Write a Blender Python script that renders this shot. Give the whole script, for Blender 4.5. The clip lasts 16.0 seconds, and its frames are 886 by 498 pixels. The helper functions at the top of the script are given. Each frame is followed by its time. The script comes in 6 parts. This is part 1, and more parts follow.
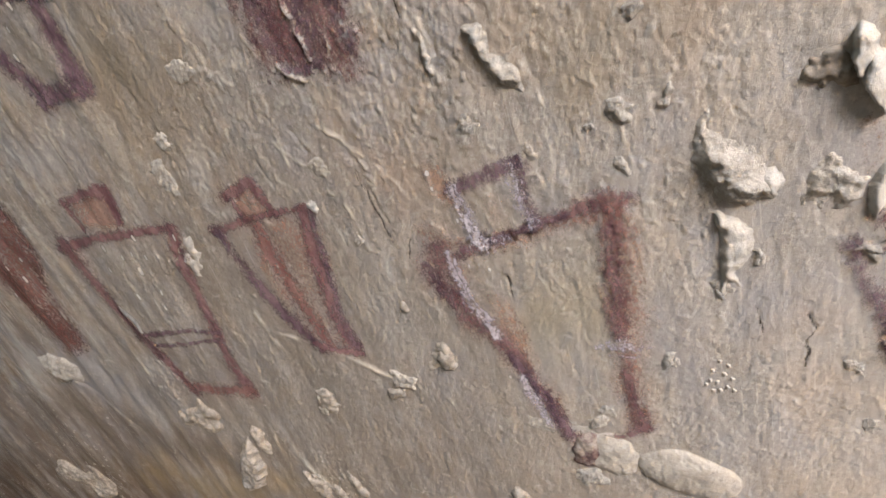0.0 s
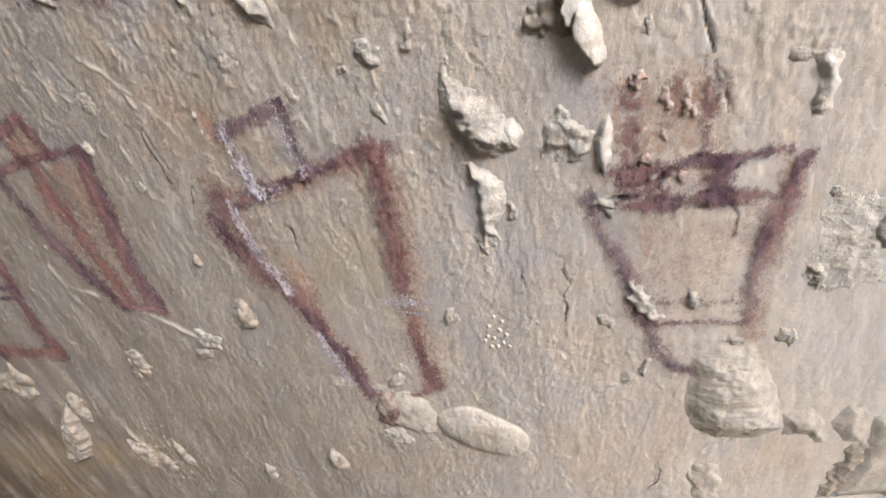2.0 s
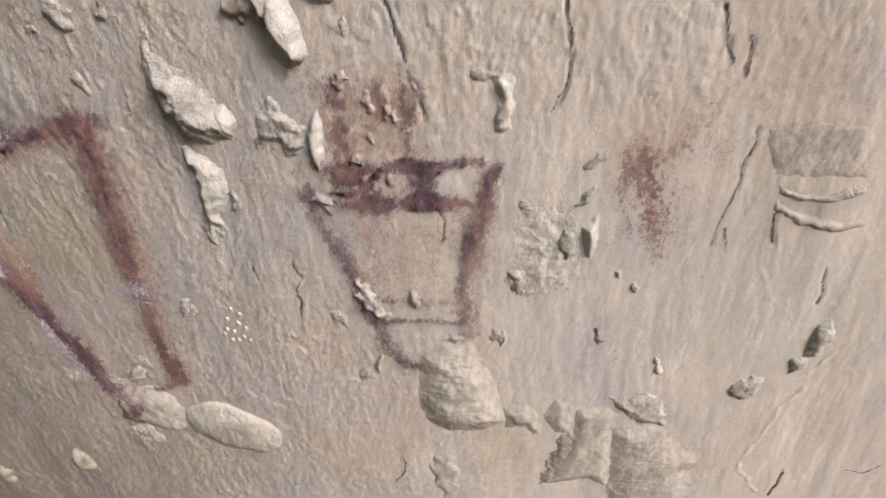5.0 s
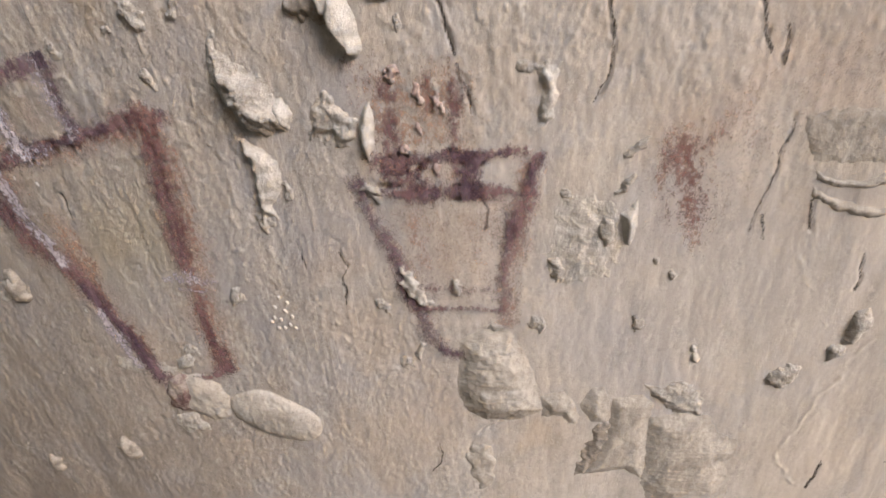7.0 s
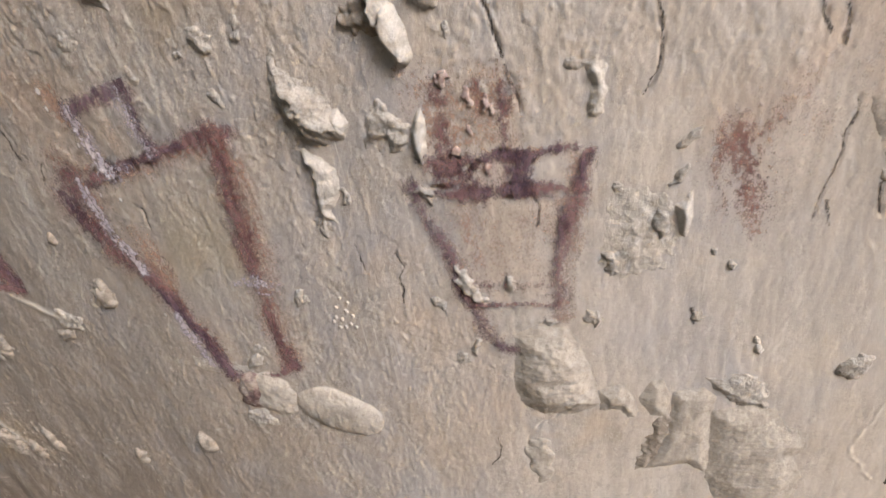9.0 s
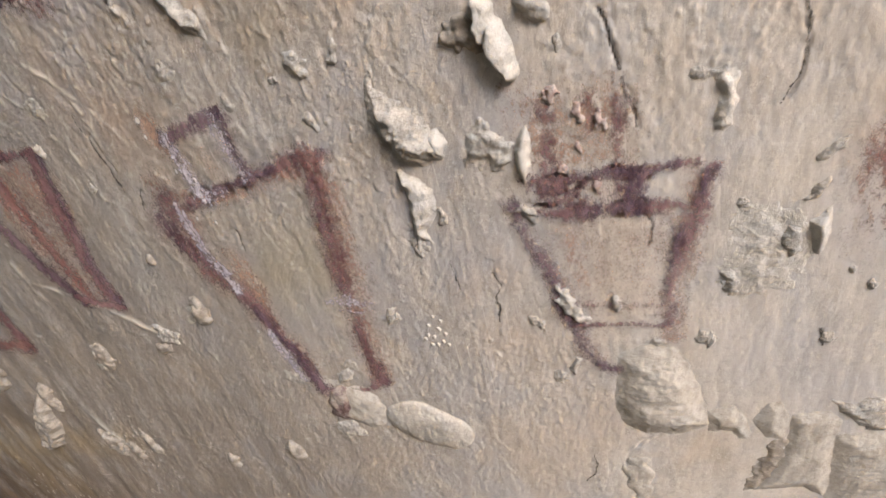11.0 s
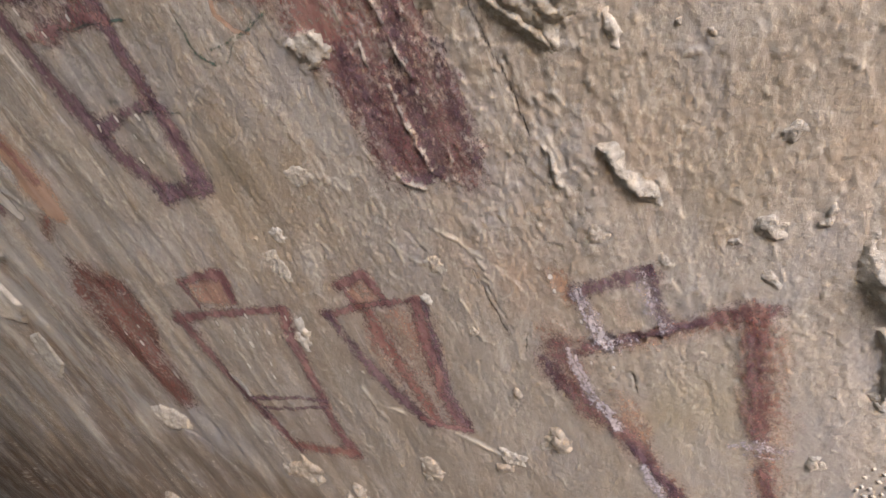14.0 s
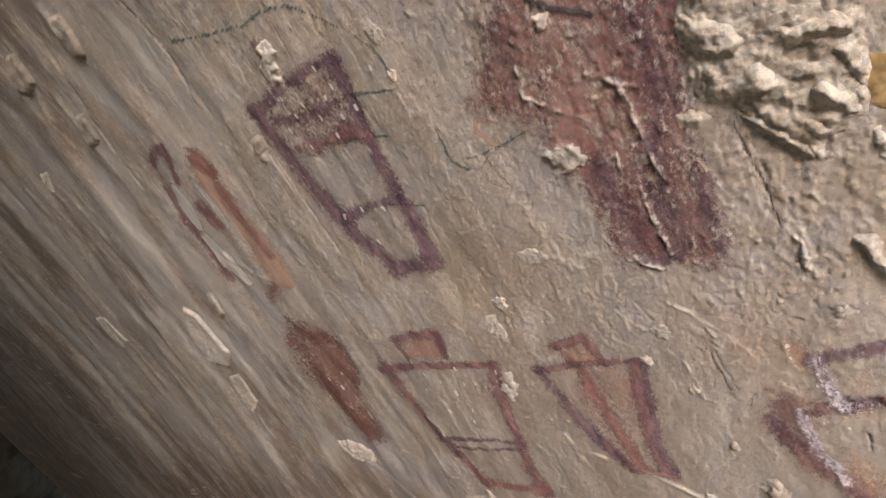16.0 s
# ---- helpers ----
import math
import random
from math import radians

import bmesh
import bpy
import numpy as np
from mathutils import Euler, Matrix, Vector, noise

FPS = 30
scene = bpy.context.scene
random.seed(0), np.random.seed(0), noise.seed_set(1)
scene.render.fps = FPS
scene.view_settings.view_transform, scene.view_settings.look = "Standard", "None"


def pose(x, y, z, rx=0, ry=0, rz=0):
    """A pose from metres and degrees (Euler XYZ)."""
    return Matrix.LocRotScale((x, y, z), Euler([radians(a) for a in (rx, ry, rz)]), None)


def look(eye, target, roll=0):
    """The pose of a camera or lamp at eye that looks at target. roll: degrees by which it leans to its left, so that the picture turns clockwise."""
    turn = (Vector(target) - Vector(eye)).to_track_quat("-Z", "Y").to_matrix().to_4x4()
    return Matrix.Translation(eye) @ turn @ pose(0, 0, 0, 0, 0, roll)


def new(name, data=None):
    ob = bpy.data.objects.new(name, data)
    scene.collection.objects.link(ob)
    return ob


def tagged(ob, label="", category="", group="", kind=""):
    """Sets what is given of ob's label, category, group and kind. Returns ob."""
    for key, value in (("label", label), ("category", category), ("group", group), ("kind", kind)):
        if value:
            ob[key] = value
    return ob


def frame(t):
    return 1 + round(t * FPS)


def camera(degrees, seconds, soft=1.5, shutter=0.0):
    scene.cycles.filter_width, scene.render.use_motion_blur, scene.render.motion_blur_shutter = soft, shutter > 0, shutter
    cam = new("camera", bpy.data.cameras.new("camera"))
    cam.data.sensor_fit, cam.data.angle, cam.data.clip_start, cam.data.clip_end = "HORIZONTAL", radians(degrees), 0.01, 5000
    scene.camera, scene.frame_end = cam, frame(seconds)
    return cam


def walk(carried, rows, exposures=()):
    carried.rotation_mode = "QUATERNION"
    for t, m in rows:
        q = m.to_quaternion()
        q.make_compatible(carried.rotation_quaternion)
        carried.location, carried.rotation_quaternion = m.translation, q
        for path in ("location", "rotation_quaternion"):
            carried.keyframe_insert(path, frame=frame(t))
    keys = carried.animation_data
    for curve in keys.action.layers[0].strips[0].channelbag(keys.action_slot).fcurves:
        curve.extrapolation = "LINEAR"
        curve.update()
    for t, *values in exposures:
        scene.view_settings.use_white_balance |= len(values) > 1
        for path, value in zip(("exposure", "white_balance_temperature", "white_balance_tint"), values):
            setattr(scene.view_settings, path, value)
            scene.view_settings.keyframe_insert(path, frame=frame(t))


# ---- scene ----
cam = camera(80.8, 16.0, soft=1.4)
PATH = [
    (0, (0.156, 0.054, 1.691), (0.134, 1.976, 2.246), 0.9),
    (0.5, (0.187, 0.048, 1.67), (0.215, 1.972, 2.216), 1.0),
    (1, (0.232, 0.048, 1.663), (0.294, 1.975, 2.197), 1.0),
    (1.5, (0.299, 0.064, 1.652), (0.417, 1.991, 2.175), 1.0),
    (2, (0.33, 0.064, 1.66), (0.526, 1.987, 2.173), 1.0),
    (2.5, (0.361, 0.062, 1.659), (0.631, 1.979, 2.162), 1.0),
    (3, (0.389, 0.064, 1.661), (0.729, 1.973, 2.15), 1.0),
    (3.5, (0.425, 0.053, 1.658), (0.841, 1.948, 2.142), 1.0),
    (4, (0.454, 0.043, 1.665), (0.941, 1.921, 2.15), 1.0),
    (4.2, (0.467, 0.04, 1.667), (0.98, 1.912, 2.151), 1.1),
    (4.9, (0.482, 0.032, 1.664), (1.074, 1.876, 2.166), 1.3),
    (5.6, (0.471, 0.029, 1.651), (1.108, 1.848, 2.185), 1.5),
    (6.3, (0.459, 0.029, 1.641), (1.085, 1.847, 2.191), 1.7),
    (6.5, (0.458, 0.03, 1.638), (1.072, 1.853, 2.187), 1.6),
    (7, (0.453, 0.028, 1.635), (0.997, 1.873, 2.184), 1.7),
    (7.5, (0.453, 0.028, 1.628), (0.941, 1.888, 2.178), 1.7),
    (8, (0.45, 0.022, 1.627), (0.888, 1.895, 2.174), 1.8),
    (8.5, (0.449, 0.019, 1.627), (0.842, 1.903, 2.173), 1.8),
    (8.7, (0.445, 0.019, 1.63), (0.836, 1.904, 2.173), 1.4),
    (9.4, (0.443, 0.012, 1.633), (0.768, 1.915, 2.154), 1.3),
    (10.1, (0.436, 0.009, 1.645), (0.699, 1.932, 2.127), 1.3),
    (10.8, (0.411, 0.023, 1.663), (0.626, 1.956, 2.126), 1.3),
    (11, (0.393, 0.035, 1.673), (0.59, 1.971, 2.137), 1.3),
    (11.5, (0.318, 0.046, 1.682), (0.469, 1.98, 2.168), 1.4),
    (12, (0.263, 0.056, 1.708), (0.338, 1.991, 2.209), 1.3),
    (12.5, (0.213, 0.061, 1.724), (0.205, 1.996, 2.229), 1.2),
    (13, (0.175, 0.067, 1.746), (0.098, 2.001, 2.252), 1.1),
    (13.5, (0.121, 0.05, 1.78), (-0.022, 1.978, 2.289), 1.0),
    (14, (0.083, 0.026, 1.804), (-0.135, 1.946, 2.321), 0.9),
    (14.5, (0.02, -0.023, 1.832), (-0.277, 1.883, 2.36), 0.9),
    (15, (-0.028, -0.056, 1.853), (-0.396, 1.833, 2.397), 0.9),
    (15.5, (-0.059, -0.066, 1.862), (-0.489, 1.807, 2.416), 0.8),
    (16, (-0.086, -0.102, 1.852), (-0.573, 1.756, 2.41), 0.8),
]
walk(cam, [(t, look(eye, target, roll)) for t, eye, target, roll in PATH], [(0.0, 0.66, 5770, 13), (2.0, 0.76, 5600, 12), (4.0, 0.60, 5670, 13), (7.0, 0.40, 5830, 15), (11.0, 0.55, 5760, 13), (13.5, 0.63, 5940, 17), (16.0, 0.73, 6190, 18)])

# ---- light: low bright sky in front of the rock shelter ----
WALL_O = Vector((0.2, 0.75, 1.83))
WALL_U = Vector((0.90816693, -0.4186082, 0.0))
WALL_V = Vector((-0.29710414, -0.64456491, 0.70446093))
WALL_N = Vector((-0.29489312, -0.63976813, -0.70974276))
WALL = Matrix((WALL_U, WALL_V, WALL_N)).transposed().to_4x4()
WALL.translation = WALL_O

SUN_WAY = (0.72 * WALL_U + 0.69 * WALL_V + 0.52 * WALL_N).normalized()
world = bpy.data.worlds.new("sky")
scene.world = world
world.use_nodes = True
sky = world.node_tree.nodes.new("ShaderNodeTexSky")
sky.sky_type = "NISHITA"
sky.sun_disc = False
sky.sun_elevation = math.asin(SUN_WAY.z)
sky.sun_rotation = math.atan2(SUN_WAY.x, SUN_WAY.y)
background = world.node_tree.nodes["Background"]
background.inputs["Strength"].default_value = 0.24
world.node_tree.links.new(sky.outputs[0], background.inputs["Color"])
sun_data = bpy.data.lights.new("sun", "SUN")
sun_data.energy = 4.4
sun_data.angle = radians(32)
sun_data.color = (1.0, 0.97, 0.93)
sun = new("sun", sun_data)
sun.matrix_world = look((2, -6, 4), Vector((2, -6, 4)) - SUN_WAY)

# ---- noise in numpy ----
PERM = np.random.RandomState(7).permutation(512)
PERM = np.concatenate([PERM, PERM, PERM])


def gnoise(x, y, seed=0):
    """Gradient noise, about -0.7 to 0.7."""
    xi, yi = np.floor(x).astype(np.int64), np.floor(y).astype(np.int64)
    xf, yf = x - xi, y - yi
    a, b = xf * xf * xf * (xf * (xf * 6 - 15) + 10), yf * yf * yf * (yf * (yf * 6 - 15) + 10)

    def corner(dx, dy):
        h = PERM[(PERM[(xi + dx + 37 * seed) % 512] + yi + dy) % 512]
        angle = h * (2 * math.pi / 512)
        return np.cos(angle) * (xf - dx) + np.sin(angle) * (yf - dy)

    top = corner(0, 0) * (1 - a) + corner(1, 0) * a
    low = corner(0, 1) * (1 - a) + corner(1, 1) * a
    return top * (1 - b) + low * b


def fbm(x, y, octaves=3, seed=0):
    total, amp = 0.0, 1.0
    for n in range(octaves):
        total = total + amp * gnoise(x * 2**n, y * 2**n, seed + n)
        amp *= 0.5
    return total


def smooth(a, b, x):
    t = np.clip((x - a) / (b - a), 0, 1)
    return t * t * (3 - 2 * t)


def line_field(u, v, pts):
    """Distance to a polyline and the half width there, for points (u, v, width)."""
    best, half = np.full(u.shape, 9.0), np.zeros(u.shape)
    along, run = np.zeros(u.shape), 0.0
    for (ua, va, wa), (ub, vb, wb) in zip(pts, pts[1:]):
        du, dv = ub - ua, vb - va
        length = math.hypot(du, dv) + 1e-9
        t = np.clip(((u - ua) * du + (v - va) * dv) / length**2, 0, 1)
        d = np.hypot(u - ua - t * du, v - va - t * dv)
        near = d < best
        best = np.where(near, d, best)
        half = np.where(near, (wa + t * (wb - wa)) / 2, half)
        along = np.where(near, run + t * length, along)
        run += length
    return best, half, along / max(run, 1e-9)


def area_field(u, v, pts):
    """Distance into a polygon, negative outside."""
    best, inside = np.full(u.shape, 9.0), np.zeros(u.shape, bool)
    for (ua, va), (ub, vb) in zip(pts, pts[1:] + pts[:1]):
        du, dv = ub - ua, vb - va
        t = np.clip(((u - ua) * du + (v - va) * dv) / (du * du + dv * dv + 1e-12), 0, 1)
        best = np.minimum(best, np.hypot(u - ua - t * du, v - va - t * dv))
        if abs(dv) > 1e-9:
            inside ^= ((va > v) != (vb > v)) & (u < du * (v - va) / dv + ua)
    return np.where(inside, best, -best)


# ---- the rock face: a gently dished plane, with its relief ----
ROLL = 0.06


def dish(u, v):
    uc, vc = np.clip(u, -1.35, 1.05), np.clip(v, -0.65, 1.05)
    h = (0.0887 + 0.0031 * vc + 0.0167 * vc**2 + 0.0151 * vc**3 + 0.0037 * vc**4 - 0.0111 * uc + 0.0015 * uc * vc
         - 0.0005 * uc * vc**2 - 0.0039 * uc * vc**3 - 0.0164 * uc**2 + 0.0047 * uc**2 * vc - 0.0042 * uc**2 * vc**2
         + 0.0049 * uc**3 + 0.0048 * uc**3 * vc + 0.0058 * uc**4)
    # the face rolls back beyond its dark edge, and bows out of sight elsewhere
    back = np.maximum(-1.35 - u, 0)
    h = h - ROLL * back**2 / (0.35 + back) - 0.03 * np.maximum(u - 1.05, 0)
    return h + 0.10 * np.maximum(v - 1.05, 0) - 0.01 * np.maximum(-0.65 - v, 0)


GROOVES = [
    ([(0.6036, 0.2256, 0.0016), (0.6063, 0.202, 0.0017), (0.6097, 0.1854, 0.0017), (0.6078, 0.1597, 0.0018), (0.5965, 0.1422, 0.0015)], 0.004),
    ([(0.4722, 0.2313, 0.0022), (0.4772, 0.2108, 0.0022), (0.4864, 0.1803, 0.0023), (0.4972, 0.138, 0.0019)], 0.004),
    ([(0.7145, 0.2138, 0.0015), (0.7224, 0.1863, 0.0015), (0.7263, 0.1718, 0.0012)], 0.0035),
    ([(0.7368, 0.1893, 0.0012), (0.7392, 0.1772, 0.0012), (0.7389, 0.1627, 0.0013)], 0.0025),
    ([(0.622, 0.1685, 0.0013), (0.6215, 0.1545, 0.0013)], 0.002),
    ([(0.7575, 0.1222, 0.0014), (0.7562, 0.1058, 0.0014), (0.7541, 0.0763, 0.0015), (0.7468, 0.0394, 0.0016), (0.7418, 0.0168, 0.0016)], 0.0025),
    ([(0.7901, 0.0515, 0.0014), (0.7946, 0.0154, 0.0014)], 0.0025),
    ([(0.8459, -0.0091, 0.0019), (0.851, -0.0399, 0.002), (0.8493, -0.0495, 0.0017)], 0.003),
    ([(0.8816, -0.2872, 0.0028), (0.8787, -0.3123, 0.0029), (0.8749, -0.3353, 0.0022)], 0.003),
    ([(0.4998, 0.0647, 0.0016), (0.5054, 0.0472, 0.0016), (0.5025, 0.0265, 0.0016)], 0.002),
    ([(0.355, 0.0038, 0.0019), (0.3614, -0.0114, 0.0018), (0.3542, -0.0261, 0.0019), (0.3515, -0.0582, 0.0014)], 0.003),
    ([(0.0777, 0.0764, 0.0019), (0.076, 0.0539, 0.002)], 0.002),
    ([(-0.0324, 0.0801, 0.002), (-0.0611, 0.0323, 0.0021), (-0.0849, 0.0115, 0.0022)], 0.0015),
    ([(0.3128, 0.018, 0.0019), (0.3165, -0.0167, 0.0015)], 0.002),
    ([(0.2897, 0.2649, 0.0012), (0.2894, 0.2473, 0.0012)], 0.002),
    ([(0.3073, -0.1548, 0.0017), (0.3107, -0.1861, 0.0017)], 0.002),
    ([(0.0337, 0.4779, 0.0018), (0.04, 0.4236, 0.0023), (0.0479, 0.3592, 0.0019)], 0.004),
    ([(0.0394, 0.4731, 0.0013), (0.0473, 0.4034, 0.0014), (0.0492, 0.3781, 0.0014)], 0.002),
    ([(-0.0233, 0.1368, 0.0017), (-0.0312, 0.1136, 0.0017)], 0.0025),
    ([(0.077, 0.0767, 0.0015), (0.076, 0.0498, 0.0015)], 0.0025),
    ([(-0.6296, 0.8874, 0.0065), (-0.6131, 0.8054, 0.0068), (-0.6291, 0.7311, 0.0057)], 0.004),
    ([(-0.3996, 0.7882, 0.0038), (-0.4076, 0.6585, 0.0041)], 0.002),
    ([(-0.1817, 0.2752, 0.0026), (-0.1722, 0.2271, 0.0026)], 0.002),
    ([(-0.0594, 0.2271, 0.002), (-0.0443, 0.1369, 0.0021)], 0.0025),
    ([(-0.5419, 0.5681, 0.0055), (-0.5301, 0.4181, 0.0058)], 0.003),
    ([(-0.3378, 0.4817, 0.0027), (-0.3494, 0.3979, 0.0029)], 0.0025),
    ([(-0.055, 0.229, 0.0022), (-0.0393, 0.1426, 0.0023)], 0.0025),
    ([(-0.1184, 0.2902, 0.0023), (-0.1, 0.2441, 0.0024)], 0.0025),
    ([(0.7237, 0.0231, 0.0015), (0.7216, -0.0066, 0.0016)], 0.0015),
    ([(-2.1929, 0.6645, 0.0811), (-2.3167, 0.2485, 0.1037), (-2.1537, -0.2515, 0.0841)], 0.010),
    ([(-2.1708, 0.249, 0.0715), (-2.1895, 0.0789, 0.0788), (-2.1017, -0.1805, 0.0795)], 0.006),
    ([(-1.5336, 0.8379, 0.036), (-1.5412, 0.6831, 0.0378), (-1.5485, 0.4157, 0.0406)], 0.008),
    ([(-0.8831, 0.9567, 0.0116), (-0.9204, 0.8141, 0.013), (-0.9312, 0.6744, 0.0139)], 0.006),
    ([(-0.9018, 0.0012, 0.015), (-0.8184, -0.0997, 0.0151), (-0.7513, -0.2031, 0.0154)], 0.004),
    ([(0.5311, -0.2082, 0.0032), (0.4792, -0.2568, 0.0031), (0.4706, -0.2874, 0.0029)], 0.003),
]
RIDGES = [
    ([(-0.2998, 0.0542, 0.0074), (-0.2934, 0.024, 0.0117), (-0.254, 0.0066, 0.0117)], 0.0045),
    ([(-0.2231, -0.0081, 0.0059), (-0.1885, -0.0278, 0.0095), (-0.1476, -0.0536, 0.013), (-0.1184, -0.0727, 0.014), (-0.0905, -0.0845, 0.0091)], 0.005),
    ([(-0.3744, -0.2198, 0.0131), (-0.3648, -0.2604, 0.0139), (-0.3309, -0.3286, 0.0181)], 0.006),
    ([(-0.0629, 0.5541, 0.0027), (-0.0461, 0.5389, 0.0026), (-0.0449, 0.5179, 0.0026), (-0.0464, 0.4911, 0.0032), (-0.045, 0.4655, 0.0027), (-0.0378, 0.4341, 0.0022)], 0.0045),
    ([(-0.0634, 0.4244, 0.0023), (-0.0608, 0.385, 0.0024), (-0.057, 0.3473, 0.0024)], 0.0035),
    ([(-0.1401, 0.597, 0.0031), (-0.1378, 0.5806, 0.0031), (-0.1412, 0.5661, 0.0031), (-0.1221, 0.5494, 0.0024), (-0.1101, 0.5322, 0.0024)], 0.004),
    ([(-0.0987, 0.5294, 0.003), (-0.0878, 0.518, 0.0029), (-0.085, 0.501, 0.0023)], 0.0035),
    ([(-0.1509, 0.506, 0.0032), (-0.1217, 0.5034, 0.0038), (-0.1035, 0.4927, 0.0038), (-0.1019, 0.4801, 0.0031)], 0.005),
    ([(-0.1532, 0.4926, 0.0035), (-0.1316, 0.4789, 0.0034), (-0.1152, 0.4704, 0.0034)], 0.004),
    ([(-0.1061, 0.3493, 0.0032), (-0.0843, 0.3373, 0.0031)], 0.0025),
    ([(0.0566, 0.3442, 0.0025), (0.0626, 0.3265, 0.0023), (0.062, 0.3098, 0.0018)], 0.003),
    ([(-0.1431, 0.2796, 0.0033), (-0.1366, 0.2565, 0.0032), (-0.134, 0.2427, 0.0032)], 0.003),
    ([(-0.0762, 0.2796, 0.004), (-0.053, 0.2518, 0.004), (-0.0301, 0.2245, 0.0039)], 0.003),
    ([(-0.1125, 0.2226, 0.0037), (-0.0873, 0.1935, 0.0033), (-0.0801, 0.1465, 0.003)], 0.003),
    ([(-0.393, 0.1481, 0.0054), (-0.334, 0.1943, 0.0051)], 0.002),
    ([(-0.2339, 0.7048, 0.003), (-0.2153, 0.6842, 0.003)], 0.003),
    ([(-0.2121, 0.6643, 0.0034), (-0.2086, 0.6312, 0.0035)], 0.003),
    ([(-1.2983, 0.8112, 0.0251), (-1.2779, 0.7683, 0.0302), (-1.2842, 0.7398, 0.0235)], 0.006),
    ([(-0.8217, 0.9669, 0.0177), (-0.8225, 0.9209, 0.0254), (-0.8373, 0.8784, 0.0221)], 0.010),
    ([(-0.9771, 0.9976, 0.0205), (-1.0123, 0.9378, 0.0217), (-1.0636, 0.8518, 0.0187)], 0.008),
    ([(-0.9756, 0.845, 0.0279), (-0.9748, 0.7737, 0.0286)], 0.010),
    ([(-1.4137, 0.8214, 0.0452), (-1.3992, 0.7375, 0.0454)], 0.010),
    ([(-1.2361, 0.5881, 0.0299), (-1.2444, 0.5241, 0.0206), (-1.4629, 0.3687, 0.018)], 0.006),
    ([(-1.7172, 0.4291, 0.0364), (-1.5568, 0.3123, 0.0338)], 0.006),
    ([(-2.2444, 0.0159, 0.0777), (-2.1117, -0.1514, 0.0757)], 0.008),
    ([(-0.8271, 0.4962, 0.0155), (-0.7793, 0.4484, 0.0152)], 0.005),
    ([(-0.739, 0.1462, 0.0111), (-0.7279, 0.0678, 0.0113)], 0.003),
    ([(0.0626, 0.3485, 0.0021), (0.0634, 0.3186, 0.0033), (0.0642, 0.2951, 0.0028)], 0.004),
    ([(-0.0677, 0.3893, 0.0025), (-0.0596, 0.3663, 0.0026), (-0.0597, 0.3529, 0.0026)], 0.003),
    ([(-0.122, 0.3883, 0.0028), (-0.1176, 0.3649, 0.0029)], 0.003),
    ([(-0.0929, 0.3502, 0.0026), (-0.0724, 0.3281, 0.0026)], 0.003),
    ([(-0.137, 0.2779, 0.0032), (-0.1364, 0.2645, 0.0032), (-0.1102, 0.2392, 0.0031)], 0.003),
    ([(-0.0811, 0.2823, 0.0034), (-0.0602, 0.2654, 0.0036), (-0.045, 0.2271, 0.0044)], 0.004),
    ([(0.2253, 0.1422, 0.0015), (0.2306, 0.1235, 0.0016), (0.2415, 0.1097, 0.0016)], 0.002),
    ([(0.2546, 0.2395, 0.0018), (0.2601, 0.2523, 0.0018)], 0.003),
    ([(0.3151, -0.0684, 0.0028), (0.3373, -0.0843, 0.0035)], 0.004),
    ([(0.3397, -0.1, 0.0024), (0.3496, -0.116, 0.003)], 0.004),
    ([(0.4038, -0.1515, 0.0029), (0.4124, -0.1351, 0.0029)], 0.004),
    ([(-1.1664, -0.1589, 0.0238), (-1.1566, -0.2119, 0.0242), (-1.1482, -0.2574, 0.021)], 0.004),
    ([(-0.8943, -0.0274, 0.02), (-0.8409, -0.0854, 0.0199)], 0.005),
    ([(0.2308, -0.0025, 0.0022), (0.2481, -0.0309, 0.0023)], 0.0015),
    ([(0.3956, -0.0366, 0.0025), (0.3988, -0.0581, 0.0025)], 0.004),
    ([(0.3166, -0.0647, 0.0023), (0.3385, -0.0839, 0.0024)], 0.002),
    ([(0.2236, 0.1471, 0.0017), (0.2244, 0.1259, 0.0018), (0.2272, 0.1093, 0.0019)], 0.002),
    ([(0.2193, 0.1872, 0.0023), (0.2236, 0.1699, 0.0023)], 0.003),
    ([(0.2132, 0.2373, 0.0022), (0.2178, 0.2106, 0.0022), (0.2159, 0.1921, 0.0021)], 0.003),
    ([(0.4127, 0.2234, 0.0018), (0.4144, 0.2045, 0.0019)], 0.002),
    ([(0.4552, 0.1953, 0.0019), (0.4585, 0.182, 0.0019)], 0.003),
    ([(0.4663, 0.1634, 0.0024), (0.4695, 0.1443, 0.002)], 0.003),
    ([(0.556, 0.0844, 0.0015), (0.5554, 0.057, 0.0015), (0.559, 0.0512, 0.0016)], 0.0015),
    ([(0.8714, -0.1523, 0.0029), (0.8525, -0.1847, 0.0028), (0.8423, -0.237, 0.0028), (0.8278, -0.2797, 0.0024), (0.8575, -0.3288, 0.0026)], 0.0025),
    ([(0.867, -0.1762, 0.0024), (0.8672, -0.137, 0.0026), (0.8847, -0.1073, 0.0028)], 0.003),
    ([(0.7883, -0.008, 0.0009), (0.8139, -0.0524, 0.0009), (0.8345, -0.0933, 0.001)], 0.001),
    ([(0.0562, 0.3428, 0.0025), (0.0581, 0.3181, 0.0031), (0.0589, 0.2991, 0.0026)], 0.004),
    ([(0.0764, 0.3888, 0.0019), (0.0824, 0.3737, 0.0019)], 0.003),
    ([(0.1846, 0.4232, 0.001), (0.1867, 0.4096, 0.001)], 0.003),
    ([(0.1244, 0.3604, 0.0017), (0.1285, 0.3324, 0.0017)], 0.003),
